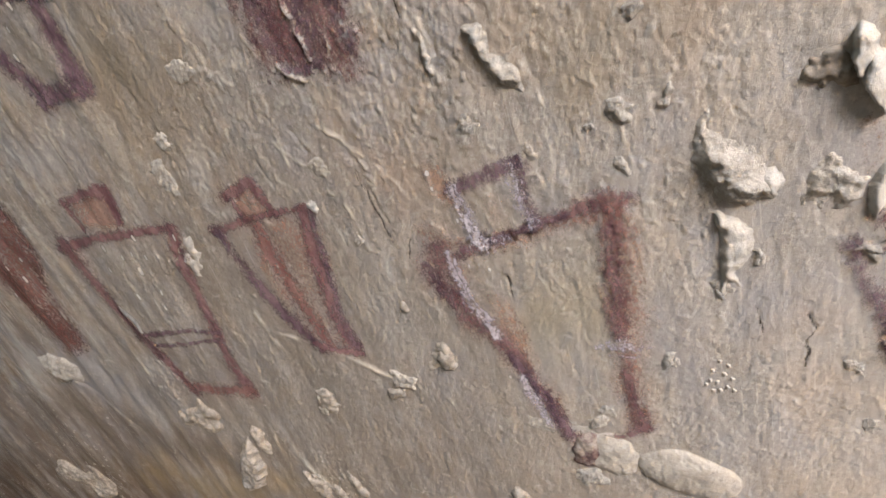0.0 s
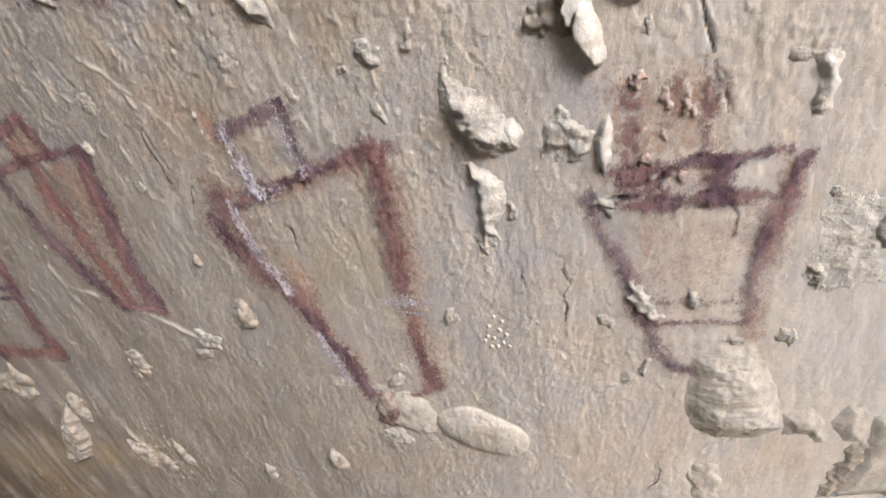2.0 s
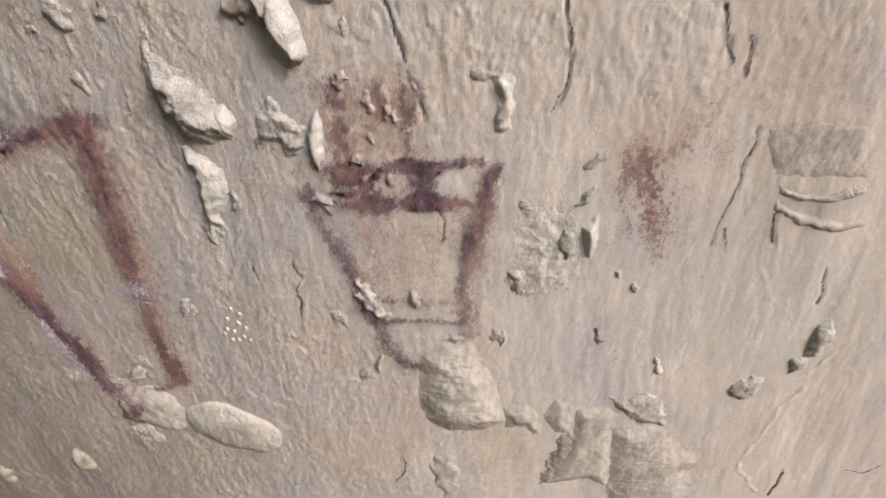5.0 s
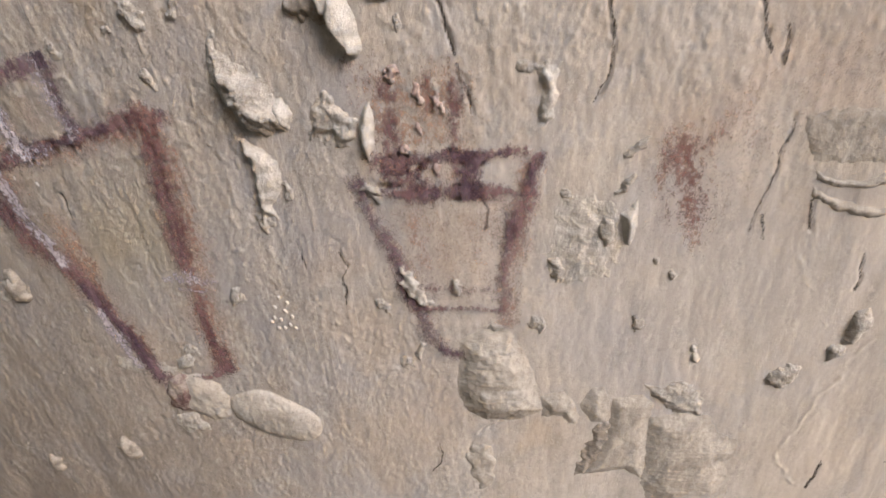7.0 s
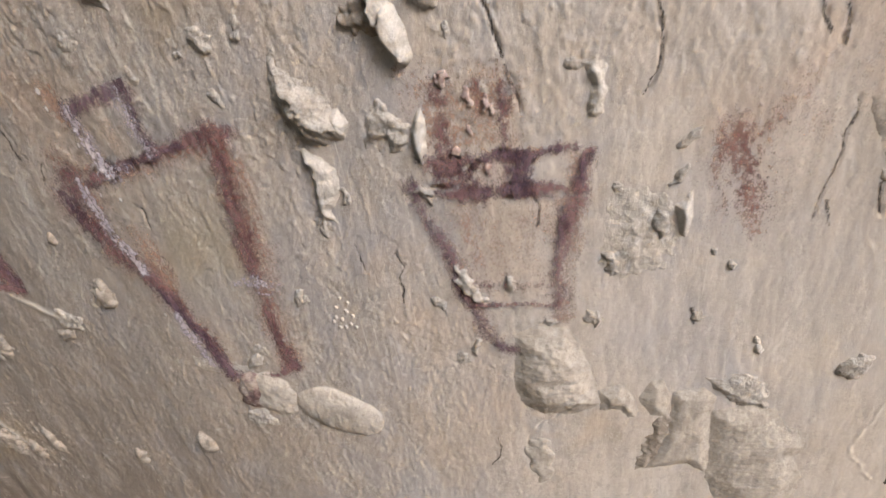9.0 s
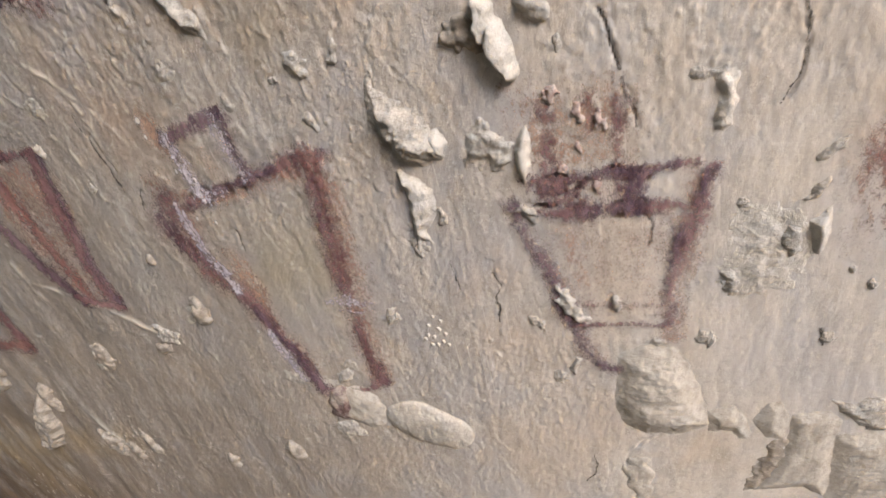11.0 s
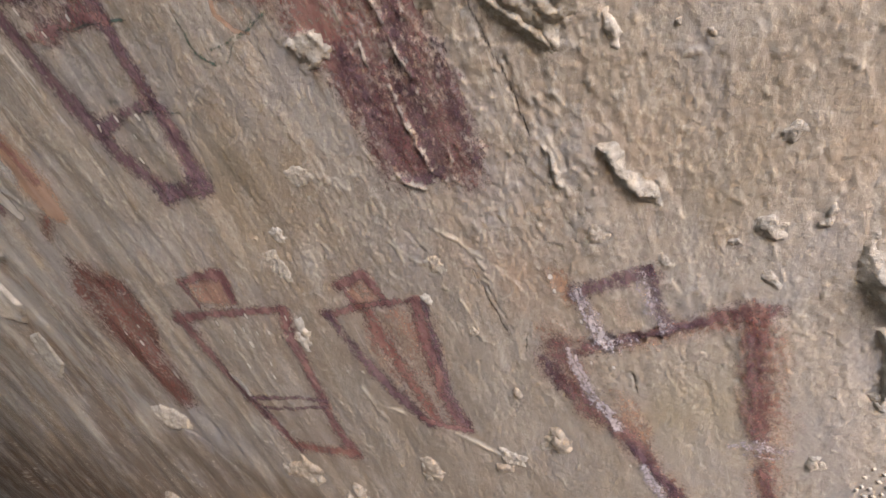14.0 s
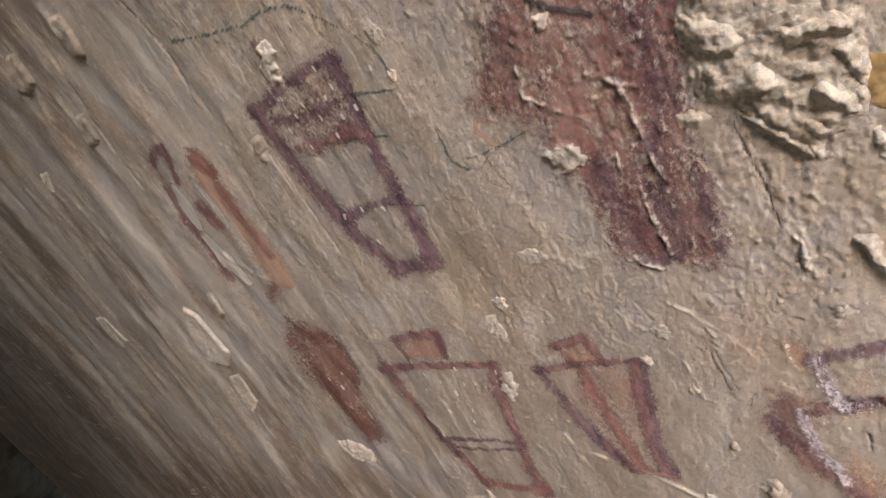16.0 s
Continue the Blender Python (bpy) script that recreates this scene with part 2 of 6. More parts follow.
    ([(-0.1383, 0.5978, 0.0029), (-0.1405, 0.5788, 0.0035), (-0.1414, 0.5652, 0.0035), (-0.1266, 0.5507, 0.0029)], 0.008),
    ([(-0.0595, 0.5519, 0.0038), (-0.0470, 0.5435, 0.0043), (-0.0334, 0.5360, 0.0032)], 0.008),
    ([(-0.0492, 0.5403, 0.0038), (-0.0476, 0.5221, 0.0038), (-0.0468, 0.4976, 0.0044), (-0.0447, 0.4656, 0.0040), (-0.0381, 0.4357, 0.0034)], 0.010),
    ([(-0.0644, 0.4352, 0.0029), (-0.0647, 0.4004, 0.0036), (-0.0606, 0.3705, 0.0037), (-0.0578, 0.3476, 0.0031)], 0.008),
    ([(-0.0999, 0.5289, 0.0029), (-0.0917, 0.5151, 0.0035), (-0.0895, 0.5015, 0.0029)], 0.007),
    ([(-0.1516, 0.4959, 0.0044), (-0.1309, 0.5046, 0.0049), (-0.1145, 0.4965, 0.0048), (-0.1106, 0.4817, 0.0042)], 0.008),
    ([(-0.0944, 0.4712, 0.0042), (-0.0759, 0.4755, 0.0041), (-0.0756, 0.4588, 0.0041)], 0.007),
    ([(-0.0973, 0.3516, 0.0032), (-0.0874, 0.3363, 0.0039), (-0.0740, 0.3292, 0.0032)], 0.007),
    ([(-0.0403, 0.3329, 0.0037), (-0.0272, 0.3177, 0.0037)], 0.007),
    ([(0.0573, 0.3409, 0.0033), (0.0596, 0.3205, 0.0039), (0.0602, 0.3048, 0.0033)], 0.008),
]


def worn(u, v):
    """How far the skin of the face has crumbled: most in its upper middle."""
    high = smooth(0.16, 0.32, v) * smooth(-0.25, 0.05, u)
    field = smooth(-0.05, 0.25, fbm(u / 0.22, v / 0.3, 3, 25) + 0.72 * high - 0.25)
    field = field * (1 - 0.9 * np.exp(-(((u - 0.10) / 0.20) ** 2) - ((v - 0.12) / 0.15) ** 2))
    field = np.maximum(field, 0.5 * np.exp(-(((u - -0.06) / 0.13) ** 2) - ((v - 0.48) / 0.20) ** 2))
    return field * (1 - 0.6 * smooth(0.40, 0.65, u))


def flecks(u, v, rotten):
    """Short upright slivers of skin that stand off the face."""
    a = u + 0.004 * gnoise(u / 0.02, v / 0.02, 221)
    field = gnoise(a / 0.009, v / 0.019, 223) + 0.55 * gnoise(a / 0.0045, v / 0.008, 227)
    return smooth(0.64, 0.74, field + 0.26 * rotten)


def curls(u, v):
    """Thin curled rims of the skin where sheets of it have come away: how high the rim stands, and the sheet behind it."""
    a = u + 0.012 * fbm(u / 0.05, v / 0.06, 3, 301)
    b = v + 0.010 * fbm(u / 0.04, v / 0.05, 3, 303)
    rim, sheet = 0.0, 0.0
    for size, seed in ((0.055, 305), (0.028, 311)):
        n = fbm(a / size, b / size / 1.6, 3, seed)
        some = smooth(0.0, 0.3, gnoise(u / size / 1.1, v / size / 1.5, seed + 3) + 0.10 * smooth(0.35, 0.0, u) + 0.14 * smooth(0.10, 0.3, v) - 0.34)
        rim = rim + some * np.exp(-((n / (0.0013 / size)) ** 2))
        sheet = sheet + some * smooth(-0.0008 / size, 0.0022 / size, n)
    return rim, sheet


def relief(u, v):
    left = smooth(0.15, -0.6, u)
    calm = (1 - 0.72 * smooth(0.25, 0.6, u) * smooth(0.30, 0.05, v)) * (1 - 0.65 * smooth(-0.4, -0.9, u))
    r = (0.0020 + 0.0020 * left) * fbm(u / 0.09, v / 0.34, 3, 1) + 0.006 * gnoise(u / 0.30, v / 0.6, 21)
    r += 0.0004 * fbm(u / 0.012, v / 0.06, 3, 5)
    r += (0.0010 + 0.0013 * left) * fbm(u / 0.05, v / 0.16, 2, 31)
    # thin sheets that have split away, with ragged edges, here and there
    rotten = worn(u, v)
    sheet = 2.4 * fbm(u / 0.10, v / 0.22, 4, 9) + 0.55 * fbm(u / 0.012, v / 0.022, 3, 15)
    step = np.floor(sheet) + smooth(0.0, 0.10, sheet - np.floor(sheet))
    r += calm * (0.0007 + 0.0004 * rotten) * (step - sheet * 0.8)
    chip = 2.2 * fbm(u / 0.030, v / 0.048, 4, 12)
    cut = np.floor(chip) + smooth(0.0, 0.16, chip - np.floor(chip))
    r += calm * (0.0002 + 0.0005 * rotten) * (cut - chip * 0.9)
    # grit and crumbs, thicker in patches
    grit = smooth(0.0, 0.4, fbm(u / 0.16, v / 0.2, 2, 17)) * (1 - 0.6 * left)
    r += calm * 0.0010 * (0.15 + 0.6 * grit + 0.7 * rotten) * fbm(u / 0.0075, v / 0.012, 2, 19)
    crumbs = gnoise(u / 0.0085, v / 0.013, 23) + 0.45 * gnoise(u / 0.0045, v / 0.008, 27)
    r += calm * 0.0011 * smooth(0.42, 0.60, crumbs) * (0.25 + 0.7 * grit + 0.6 * rotten)
    r += calm * 0.0009 * flecks(u, v, rotten)
    rim, skin = curls(u, v)
    calm2 = 1 - 0.75 * smooth(0.30, 0.65, u) * smooth(0.30, 0.05, v)
    r += calm2 * (0.0006 * np.minimum(rim, 1.2) + 0.0008 * skin)
    # long shallow flutes on the streaked side
    r += 0.014 * smooth(-0.55, -1.1, u) * fbm(u / 0.15, v / 0.8, 2, 401) + 0.0022 * smooth(-0.2, -0.6, u) * smooth(-1.0, -0.7, u) * fbm(u / 0.04, v / 0.25, 2, 407)
    for pts, depth in GROOVES:
        r = r - profile(u, v, pts, 0.0020) * depth * 0.6
    for pts, height in RIDGES:
        r = r + profile(u, v, pts, 0.0030) * height * 0.36
    return r


def profile(u, v, pts, wide):
    lo, hi = np.min(pts, axis=0)[:2] - 0.03, np.max(pts, axis=0)[:2] + 0.03
    out = np.zeros(u.shape)
    near = (u > lo[0]) & (u < hi[0]) & (v > lo[1]) & (v < hi[1])
    if near.any():
        a, b = u[near], v[near]
        a, b = a + 0.004 * gnoise(a / 0.02, b / 0.02, 41), b + 0.004 * gnoise(a / 0.02, b / 0.02, 43)
        grain = max(0.012, 4 * max(w for _, _, w in pts))
        d, half, along = line_field(a, b, pts)
        out[near] = np.exp(-((d / np.clip(half, wide / 2, max(wide, 0.6 * half.max()))) ** 2)) * np.clip(0.65 + 1.8 * gnoise(a / grain, b / grain, 44), 0, 1.3)
    return out


def face(u, v):
    return dish(u, v) + relief(u, v)


def spaced(stops):
    """Grid lines between stops (place, step), the step growing evenly from stop to stop."""
    out, x = [stops[0][0]], stops[0][0]
    while x < stops[-1][0]:
        x += float(np.interp(x, [s[0] for s in stops], [s[1] for s in stops]))
        out.append(x)
    return np.array(out)


def bare(u, v):
    """Where a peeling edge shows clean stone."""
    out = np.zeros(u.shape)
    for pts, height in RIDGES:
        if pts[0][0] < -0.75:
            continue
        out = np.maximum(out, profile(u, v, pts, 0.0030) * min(1.0, height / 0.0035))
    out = np.maximum(out, 0.5 * curls(u, v)[0] * (1 - 0.6 * smooth(0.3, 0.6, u)))
    return np.clip(np.maximum(out, 0.6 * flecks(u, v, worn(u, v))), 0, 1)


US = spaced([(-8.0, 0.5), (-4.0, 0.15), (-2.4, 0.03), (-1.6, 0.0055), (-0.9, 0.0030), (-0.45, 0.0017), (1.04, 0.0017), (1.15, 0.008), (1.8, 0.06), (4.2, 0.25)])
VS = spaced([(-2.62, 0.20), (-1.0, 0.03), (-0.6, 0.006), (-0.42, 0.0024), (-0.36, 0.0017), (0.62, 0.0017), (0.75, 0.0032), (1.05, 0.005), (1.3, 0.03), (3.2, 0.25)])
GU, GV = np.meshgrid(US, VS)
GH = face(GU, GV)
GB = bare(GU, GV)
GW = worn(GU, GV)


# ---- materials ----
class Nodes:
    """A material's node tree, with short calls."""

    def __init__(self, name, roughness=0.85):
        self.material = bpy.data.materials.new(name)
        self.material.use_nodes = True
        self.tree = self.material.node_tree
        self.bsdf = self.tree.nodes["Principled BSDF"]
        self.bsdf.inputs["Roughness"].default_value = roughness
        self.bsdf.inputs["Specular IOR Level"].default_value = 0.25
        self.out = self.tree.nodes["Material Output"]
        self.place = self.tree.nodes.new("ShaderNodeTexCoord").outputs["Object"]

    def link(self, a, b):
        self.tree.links.new(a, b)

    def put(self, socket, value):
        if hasattr(value, "is_linked"):
            self.link(value, socket)
        else:
            socket.default_value = value

    def noise(self, size, stretch=1.0, detail=4, rough=0.6, shift=0.0):
        """Noise of that size in metres, drawn out along the face's rise."""
        node = self.tree.nodes.new("ShaderNodeMapping")
        node.inputs["Scale"].default_value = (1 / size, 1 / size / stretch, 1 / size)
        node.inputs["Location"].default_value = (shift, shift * 1.7, shift * 0.3)
        self.link(self.place, node.inputs["Vector"])
        tex = self.tree.nodes.new("ShaderNodeTexNoise")
        tex.inputs["Scale"].default_value = 1.0
        tex.inputs["Detail"].default_value = detail
        tex.inputs["Roughness"].default_value = rough
        self.link(node.outputs[0], tex.inputs["Vector"])
        return tex.outputs["Fac"]

    def scratch(self, turn, shift):
        """Sparse thin lines that run askew to the face's rise."""
        node = self.tree.nodes.new("ShaderNodeMapping")
        node.inputs["Rotation"].default_value = (0, 0, turn)
        node.inputs["Scale"].default_value = (190, 7, 1)
        node.inputs["Location"].default_value = (shift, shift, 0)
        self.link(self.place, node.inputs["Vector"])
        tex = self.tree.nodes.new("ShaderNodeTexNoise")
        tex.inputs["Scale"].default_value = 1.0
        tex.inputs["Detail"].default_value = 1.0
        self.link(node.outputs[0], tex.inputs["Vector"])
        return self.span(tex.outputs["Fac"], 0.66, 0.74)

    def cells(self, size, stretch=1.0):
        node = self.tree.nodes.new("ShaderNodeMapping")
        node.inputs["Scale"].default_value = (1 / size, 1 / size / stretch, 1 / size)
        self.link(self.place, node.inputs["Vector"])
        tex = self.tree.nodes.new("ShaderNodeTexVoronoi")
        tex.inputs["Scale"].default_value = 1.0
        self.link(node.outputs[0], tex.inputs["Vector"])
        return tex.outputs["Distance"]

    def span(self, value, a, b, lo=0.0, hi=1.0):
        node = self.tree.nodes.new("ShaderNodeMapRange")
        node.interpolation_type = "SMOOTHSTEP"
        for n, x in enumerate((value, a, b, lo, hi)):
            self.put(node.inputs[n], x)
        return node.outputs["Result"]

    def math(self, kind, a, b):
        node = self.tree.nodes.new("ShaderNodeMath")
        node.operation = kind
        self.put(node.inputs[0], a)
        self.put(node.inputs[1], b)
        return node.outputs[0]

    def mix(self, fac, a, b, kind="MIX"):
        node = self.tree.nodes.new("ShaderNodeMix")
        node.data_type, node.blend_type = "RGBA", kind
        self.put(node.inputs["Factor"], fac)
        self.put(node.inputs[6], a if hasattr(a, "is_linked") else (*a, 1))
        self.put(node.inputs[7], b if hasattr(b, "is_linked") else (*b, 1))
        return node.outputs[2]

    def attribute(self, name):
        node = self.tree.nodes.new("ShaderNodeAttribute")
        node.attribute_name = name
        return node

    def bump(self, height, metres, strength=1.0, under=None):
        node = self.tree.nodes.new("ShaderNodeBump")
        node.inputs["Distance"].default_value = metres
        node.inputs["Strength"].default_value = strength
        self.link(height, node.inputs["Height"])
        if under:
            self.link(under, node.inputs["Normal"])
        return node.outputs[0]

    def finish(self, color, *bumps):
        self.put(self.bsdf.inputs["Base Color"], color)
        under = None
        for height, metres in bumps:
            under = self.bump(height, metres, 1.0, under)
        if under:
            self.link(under, self.bsdf.inputs["Normal"])
        return self.material


def rock_material():
    n = Nodes("sandstone_face", 0.82)
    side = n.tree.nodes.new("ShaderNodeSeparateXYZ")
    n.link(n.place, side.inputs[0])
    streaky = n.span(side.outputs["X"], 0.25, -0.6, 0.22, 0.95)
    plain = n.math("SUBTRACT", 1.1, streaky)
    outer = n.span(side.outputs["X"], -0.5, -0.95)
    rotten = n.attribute("worn").outputs["Fac"]
    base = n.mix(n.span(n.noise(0.06, 1.4, 6, 0.68), 0.38, 0.62), (0.30, 0.275, 0.245), (0.50, 0.465, 0.415))
    base = n.mix(n.span(n.noise(0.15, 1.2, 6, 0.72, 3.0), 0.46, 0.58, 0, 0.65), base, (0.43, 0.365, 0.29))
    base = n.mix(n.span(n.noise(0.18, 1.4, 6, 0.68, 31.0), 0.49, 0.60, 0, 0.65), base, (0.325, 0.315, 0.305))
    base = n.mix(n.span(n.noise(0.028, 0.6, 6, 0.75, 37.0), 0.50, 0.60, 0, 0.5), base, (0.53, 0.50, 0.46))
    base = n.mix(n.span(n.noise(0.024, 1.4, 6, 0.78, 11.0), 0.51, 0.61, 0, 0.6), base, (0.235, 0.208, 0.18))
    base = n.mix(n.math("MULTIPLY", plain, n.span(n.noise(0.02, 2.2, 6, 0.72, 7.0), 0.50, 0.62, 0, 0.4)), base, (0.55, 0.515, 0.465))
    base = n.mix(n.math("MULTIPLY", plain, n.span(n.noise(0.022, 2.0, 6, 0.72, 41.0), 0.54, 0.64, 0, 0.35)), base, (0.23, 0.20, 0.17))
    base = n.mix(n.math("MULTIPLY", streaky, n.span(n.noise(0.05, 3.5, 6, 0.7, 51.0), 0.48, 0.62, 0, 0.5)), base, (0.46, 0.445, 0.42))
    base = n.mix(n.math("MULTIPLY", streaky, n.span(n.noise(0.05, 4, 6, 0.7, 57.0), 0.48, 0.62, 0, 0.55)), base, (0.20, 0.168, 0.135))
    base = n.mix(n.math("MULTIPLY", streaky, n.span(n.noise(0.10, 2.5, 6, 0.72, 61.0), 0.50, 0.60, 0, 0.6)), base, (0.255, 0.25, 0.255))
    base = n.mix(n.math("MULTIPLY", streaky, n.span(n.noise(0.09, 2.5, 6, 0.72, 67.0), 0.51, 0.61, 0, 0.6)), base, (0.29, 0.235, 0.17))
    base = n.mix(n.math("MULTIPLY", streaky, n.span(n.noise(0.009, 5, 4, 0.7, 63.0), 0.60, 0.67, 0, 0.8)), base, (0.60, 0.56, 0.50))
    base = n.mix(n.math("MULTIPLY", rotten, n.span(n.noise(0.06, 1.5, 6, 0.72, 71.0), 0.44, 0.56, 0, 0.8)), base, (0.335, 0.285, 0.23))
    base = n.mix(n.span(n.noise(0.0065, 1.4, 4, 0.78, 15.0), 0.54, 0.62, 0, 0.52), base, (0.175, 0.152, 0.132))
    base = n.mix(n.span(n.noise(0.0075, 1.6, 4, 0.78, 19.0), 0.55, 0.63, 0, 0.55), base, (0.61, 0.575, 0.515))
    base = n.mix(n.math("MULTIPLY", rotten, n.span(n.noise(0.010, 2.6, 5, 0.75, 77.0), 0.54, 0.62, 0, 0.8)), base, (0.58, 0.54, 0.47))
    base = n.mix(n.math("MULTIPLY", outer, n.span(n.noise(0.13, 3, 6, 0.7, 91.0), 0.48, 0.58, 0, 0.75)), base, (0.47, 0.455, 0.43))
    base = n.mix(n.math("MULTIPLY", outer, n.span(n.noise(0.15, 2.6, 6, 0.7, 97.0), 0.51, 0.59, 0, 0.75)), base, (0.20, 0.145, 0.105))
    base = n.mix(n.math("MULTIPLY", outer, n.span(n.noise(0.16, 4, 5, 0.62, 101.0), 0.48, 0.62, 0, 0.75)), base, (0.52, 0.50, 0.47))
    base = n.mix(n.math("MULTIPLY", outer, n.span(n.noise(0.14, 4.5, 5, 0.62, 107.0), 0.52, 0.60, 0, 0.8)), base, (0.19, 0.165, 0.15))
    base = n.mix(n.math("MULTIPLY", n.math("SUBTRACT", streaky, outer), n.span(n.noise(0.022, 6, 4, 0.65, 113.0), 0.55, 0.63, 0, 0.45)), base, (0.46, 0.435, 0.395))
    base = n.mix(n.span(n.noise(0.11, 1.5, 6, 0.7, 121.0), 0.51, 0.61, 0, 0.55), base, (0.355, 0.352, 0.368))
    base = n.mix(n.span(n.noise(0.05, 1.3, 6, 0.72, 127.0), 0.54, 0.63, 0, 0.5), base, (0.425, 0.365, 0.295))
    # hair scratches across the face
    for turn, shift in ((0.5, 3.0), (-0.9, 8.0)):
        hair = n.scratch(turn, shift)
        base = n.mix(n.math("MULTIPLY", hair, n.span(n.noise(0.12, 1, 3, 0.6, 83.0 + shift), 0.50, 0.60, 0, 0.7)), base, (0.60, 0.575, 0.53))
    # rock stains, with some of the light and shade put into their tones
    stain_and_light = n.attribute("stain_and_light")
    base = n.mix(n.math("MULTIPLY", stain_and_light.outputs["Alpha"], n.span(n.noise(0.03, 3, 5, 0.6, 23.0), 0.3, 0.62, 0.6, 1.0)), base, stain_and_light.outputs["Color"])
    base = n.mix(n.math("MULTIPLY", n.attribute("bare").outputs["Fac"], 0.75), base, (0.60, 0.56, 0.49))
    quiet = n.span(side.outputs["X"], 0.15, 0.65, 1.0, 0.42)
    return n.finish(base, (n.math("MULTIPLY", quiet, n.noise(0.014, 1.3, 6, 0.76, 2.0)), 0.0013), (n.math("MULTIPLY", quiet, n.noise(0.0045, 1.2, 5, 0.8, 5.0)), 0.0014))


def lump_material(name, dark, light, pale, size=0.02, rough=0.9, relief_depth=0.003):
    n = Nodes(name, rough)
    base = n.mix(n.span(n.noise(size, 1, 6, 0.7), 0.40, 0.60), dark, light)
    base = n.mix(n.span(n.noise(size * 0.5, 1, 5, 0.7, 9.0), 0.48, 0.64, 0, 0.5), base, pale)
    base = n.mix(n.span(n.noise(max(size * 0.2, 0.004), 1, 4, 0.75, 13.0), 0.57, 0.67, 0, 0.4), base, [c * 0.68 for c in dark])
    return n.finish(base, (n.noise(size * 0.45, 1, 5, 0.7, 2.0), relief_depth * 0.55), (n.noise(size * 0.12, 1, 3, 0.7, 4.0), relief_depth * 0.13))


def paint_material(name, dark, light, opacity=0.9, wear=0.75, streak=4.0):
    """Old pigment rubbed into the rock: its cover is uneven and frays at the rim."""
    n = Nodes(name, 0.8)
    base = n.mix(n.span(n.noise(0.02, streak, 5, 0.65), 0.36, 0.66), dark, light)
    base = n.mix(n.span(n.noise(0.005, 1.6, 3, 0.7, 4.0), 0.6, 0.74, 0, 0.45), base, (0.42, 0.37, 0.31))
    n.finish(base, (n.noise(0.014, 1.6, 6, 0.76, 2.0), 0.0012), (n.noise(0.0035, 1.4, 4, 0.76, 5.0), 0.0009))
    cover = n.attribute("cover").outputs["Fac"]
    rub = n.math("ADD", n.math("MULTIPLY", n.noise(0.012, 2.5, 6, 0.75, 8.0), wear * 0.8), n.math("MULTIPLY", n.noise(0.05, 2.5, 3, 0.6, 17.0), wear * 0.95))
    rub = n.math("ADD", rub, n.math("MULTIPLY", n.noise(0.0042, 1.5, 4, 0.78, 27.0), wear * 2.1))
    cover = n.math("ADD", cover, n.math("SUBTRACT", rub, wear * 1.95))
    alpha = n.span(cover, 0.05, 1.08, 0.0, min(1.0, opacity * 1.12))
    n.link(alpha, n.bsdf.inputs["Alpha"])
    return n.material


ROCK = rock_material()
PALE = lump_material("fresh_broken_stone", (0.42, 0.39, 0.345), (0.52, 0.49, 0.445), (0.57, 0.54, 0.495), 0.02, relief_depth=0.004)
GRITTY = lump_material("gritty_stone", (0.33, 0.303, 0.266), (0.45, 0.42, 0.375), (0.54, 0.51, 0.46), 0.016, relief_depth=0.006)
MUD = lump_material("dried_mud", (0.345, 0.315, 0.272), (0.43, 0.396, 0.347), (0.48, 0.446, 0.395), 0.03, relief_depth=0.0028)
# MUD's darker copy, for the dimmed left face and a hollow's painted shade
DARKER_MUD = lump_material("darker_mud", (0.225, 0.193, 0.158), (0.33, 0.292, 0.245), (0.43, 0.395, 0.34), 0.022, relief_depth=0.002)
MUD_PAINTED = lump_material("stained_mud", (0.15, 0.095, 0.09), (0.34, 0.29, 0.25), (0.48, 0.43, 0.37), 0.03, relief_depth=0.002)
PINKISH = lump_material("pink_stained_stone", (0.33, 0.245, 0.22), (0.45, 0.37, 0.325), (0.54, 0.48, 0.43), 0.014, relief_depth=0.004)
CRUST = lump_material("knobbly_crust", (0.28, 0.25, 0.205), (0.47, 0.435, 0.375), (0.62, 0.59, 0.53), 0.022, relief_depth=0.005)
OCHRE = lump_material("ochre_bare_stone", (0.28, 0.195, 0.085), (0.37, 0.27, 0.125), (0.41, 0.31, 0.17), 0.04, relief_depth=0.001)
PURPLE = paint_material("purple_pigment", (0.105, 0.062, 0.082), (0.26, 0.175, 0.195), 0.68, 1.45, 2.5)
DUSK = paint_material("deep_purple_pigment", (0.105, 0.062, 0.082), (0.26, 0.175, 0.195), 0.80, 1.2, 2.5)
MAROON = paint_material("maroon_pigment", (0.155, 0.078, 0.086), (0.31, 0.19, 0.185), 0.69, 1.4, 2.5)
DEEP = paint_material("deep_maroon_pigment", (0.155, 0.078, 0.086), (0.31, 0.19, 0.185), 0.80, 1.15, 2.5)
RED = paint_material("red_pigment", (0.215, 0.098, 0.09), (0.36, 0.215, 0.19), 0.67, 1.4, 2.5)
BROWNRED = paint_material("brown_red_pigment", (0.17, 0.078, 0.066), (0.28, 0.15, 0.13), 0.78, 1.1)
FADED = paint_material("faded_red_pigment", (0.40, 0.245, 0.19), (0.46, 0.32, 0.26), 0.62, 1.4)
ORANGE = paint_material("orange_pigment", (0.45, 0.295, 0.21), (0.53, 0.385, 0.30), 0.66, 1.3)
HAZE = paint_material("faint_pink_wash", (0.48, 0.33, 0.27), (0.50, 0.38, 0.32), 0.62, 1.0)
CHALK = paint_material("whitish_scrape", (0.42, 0.38, 0.42), (0.66, 0.62, 0.66), 0.85, 1.6, 3.0)
CLAY = paint_material("white_clay", (0.50, 0.48, 0.45), (0.64, 0.62, 0.59), 0.85, 0.5)
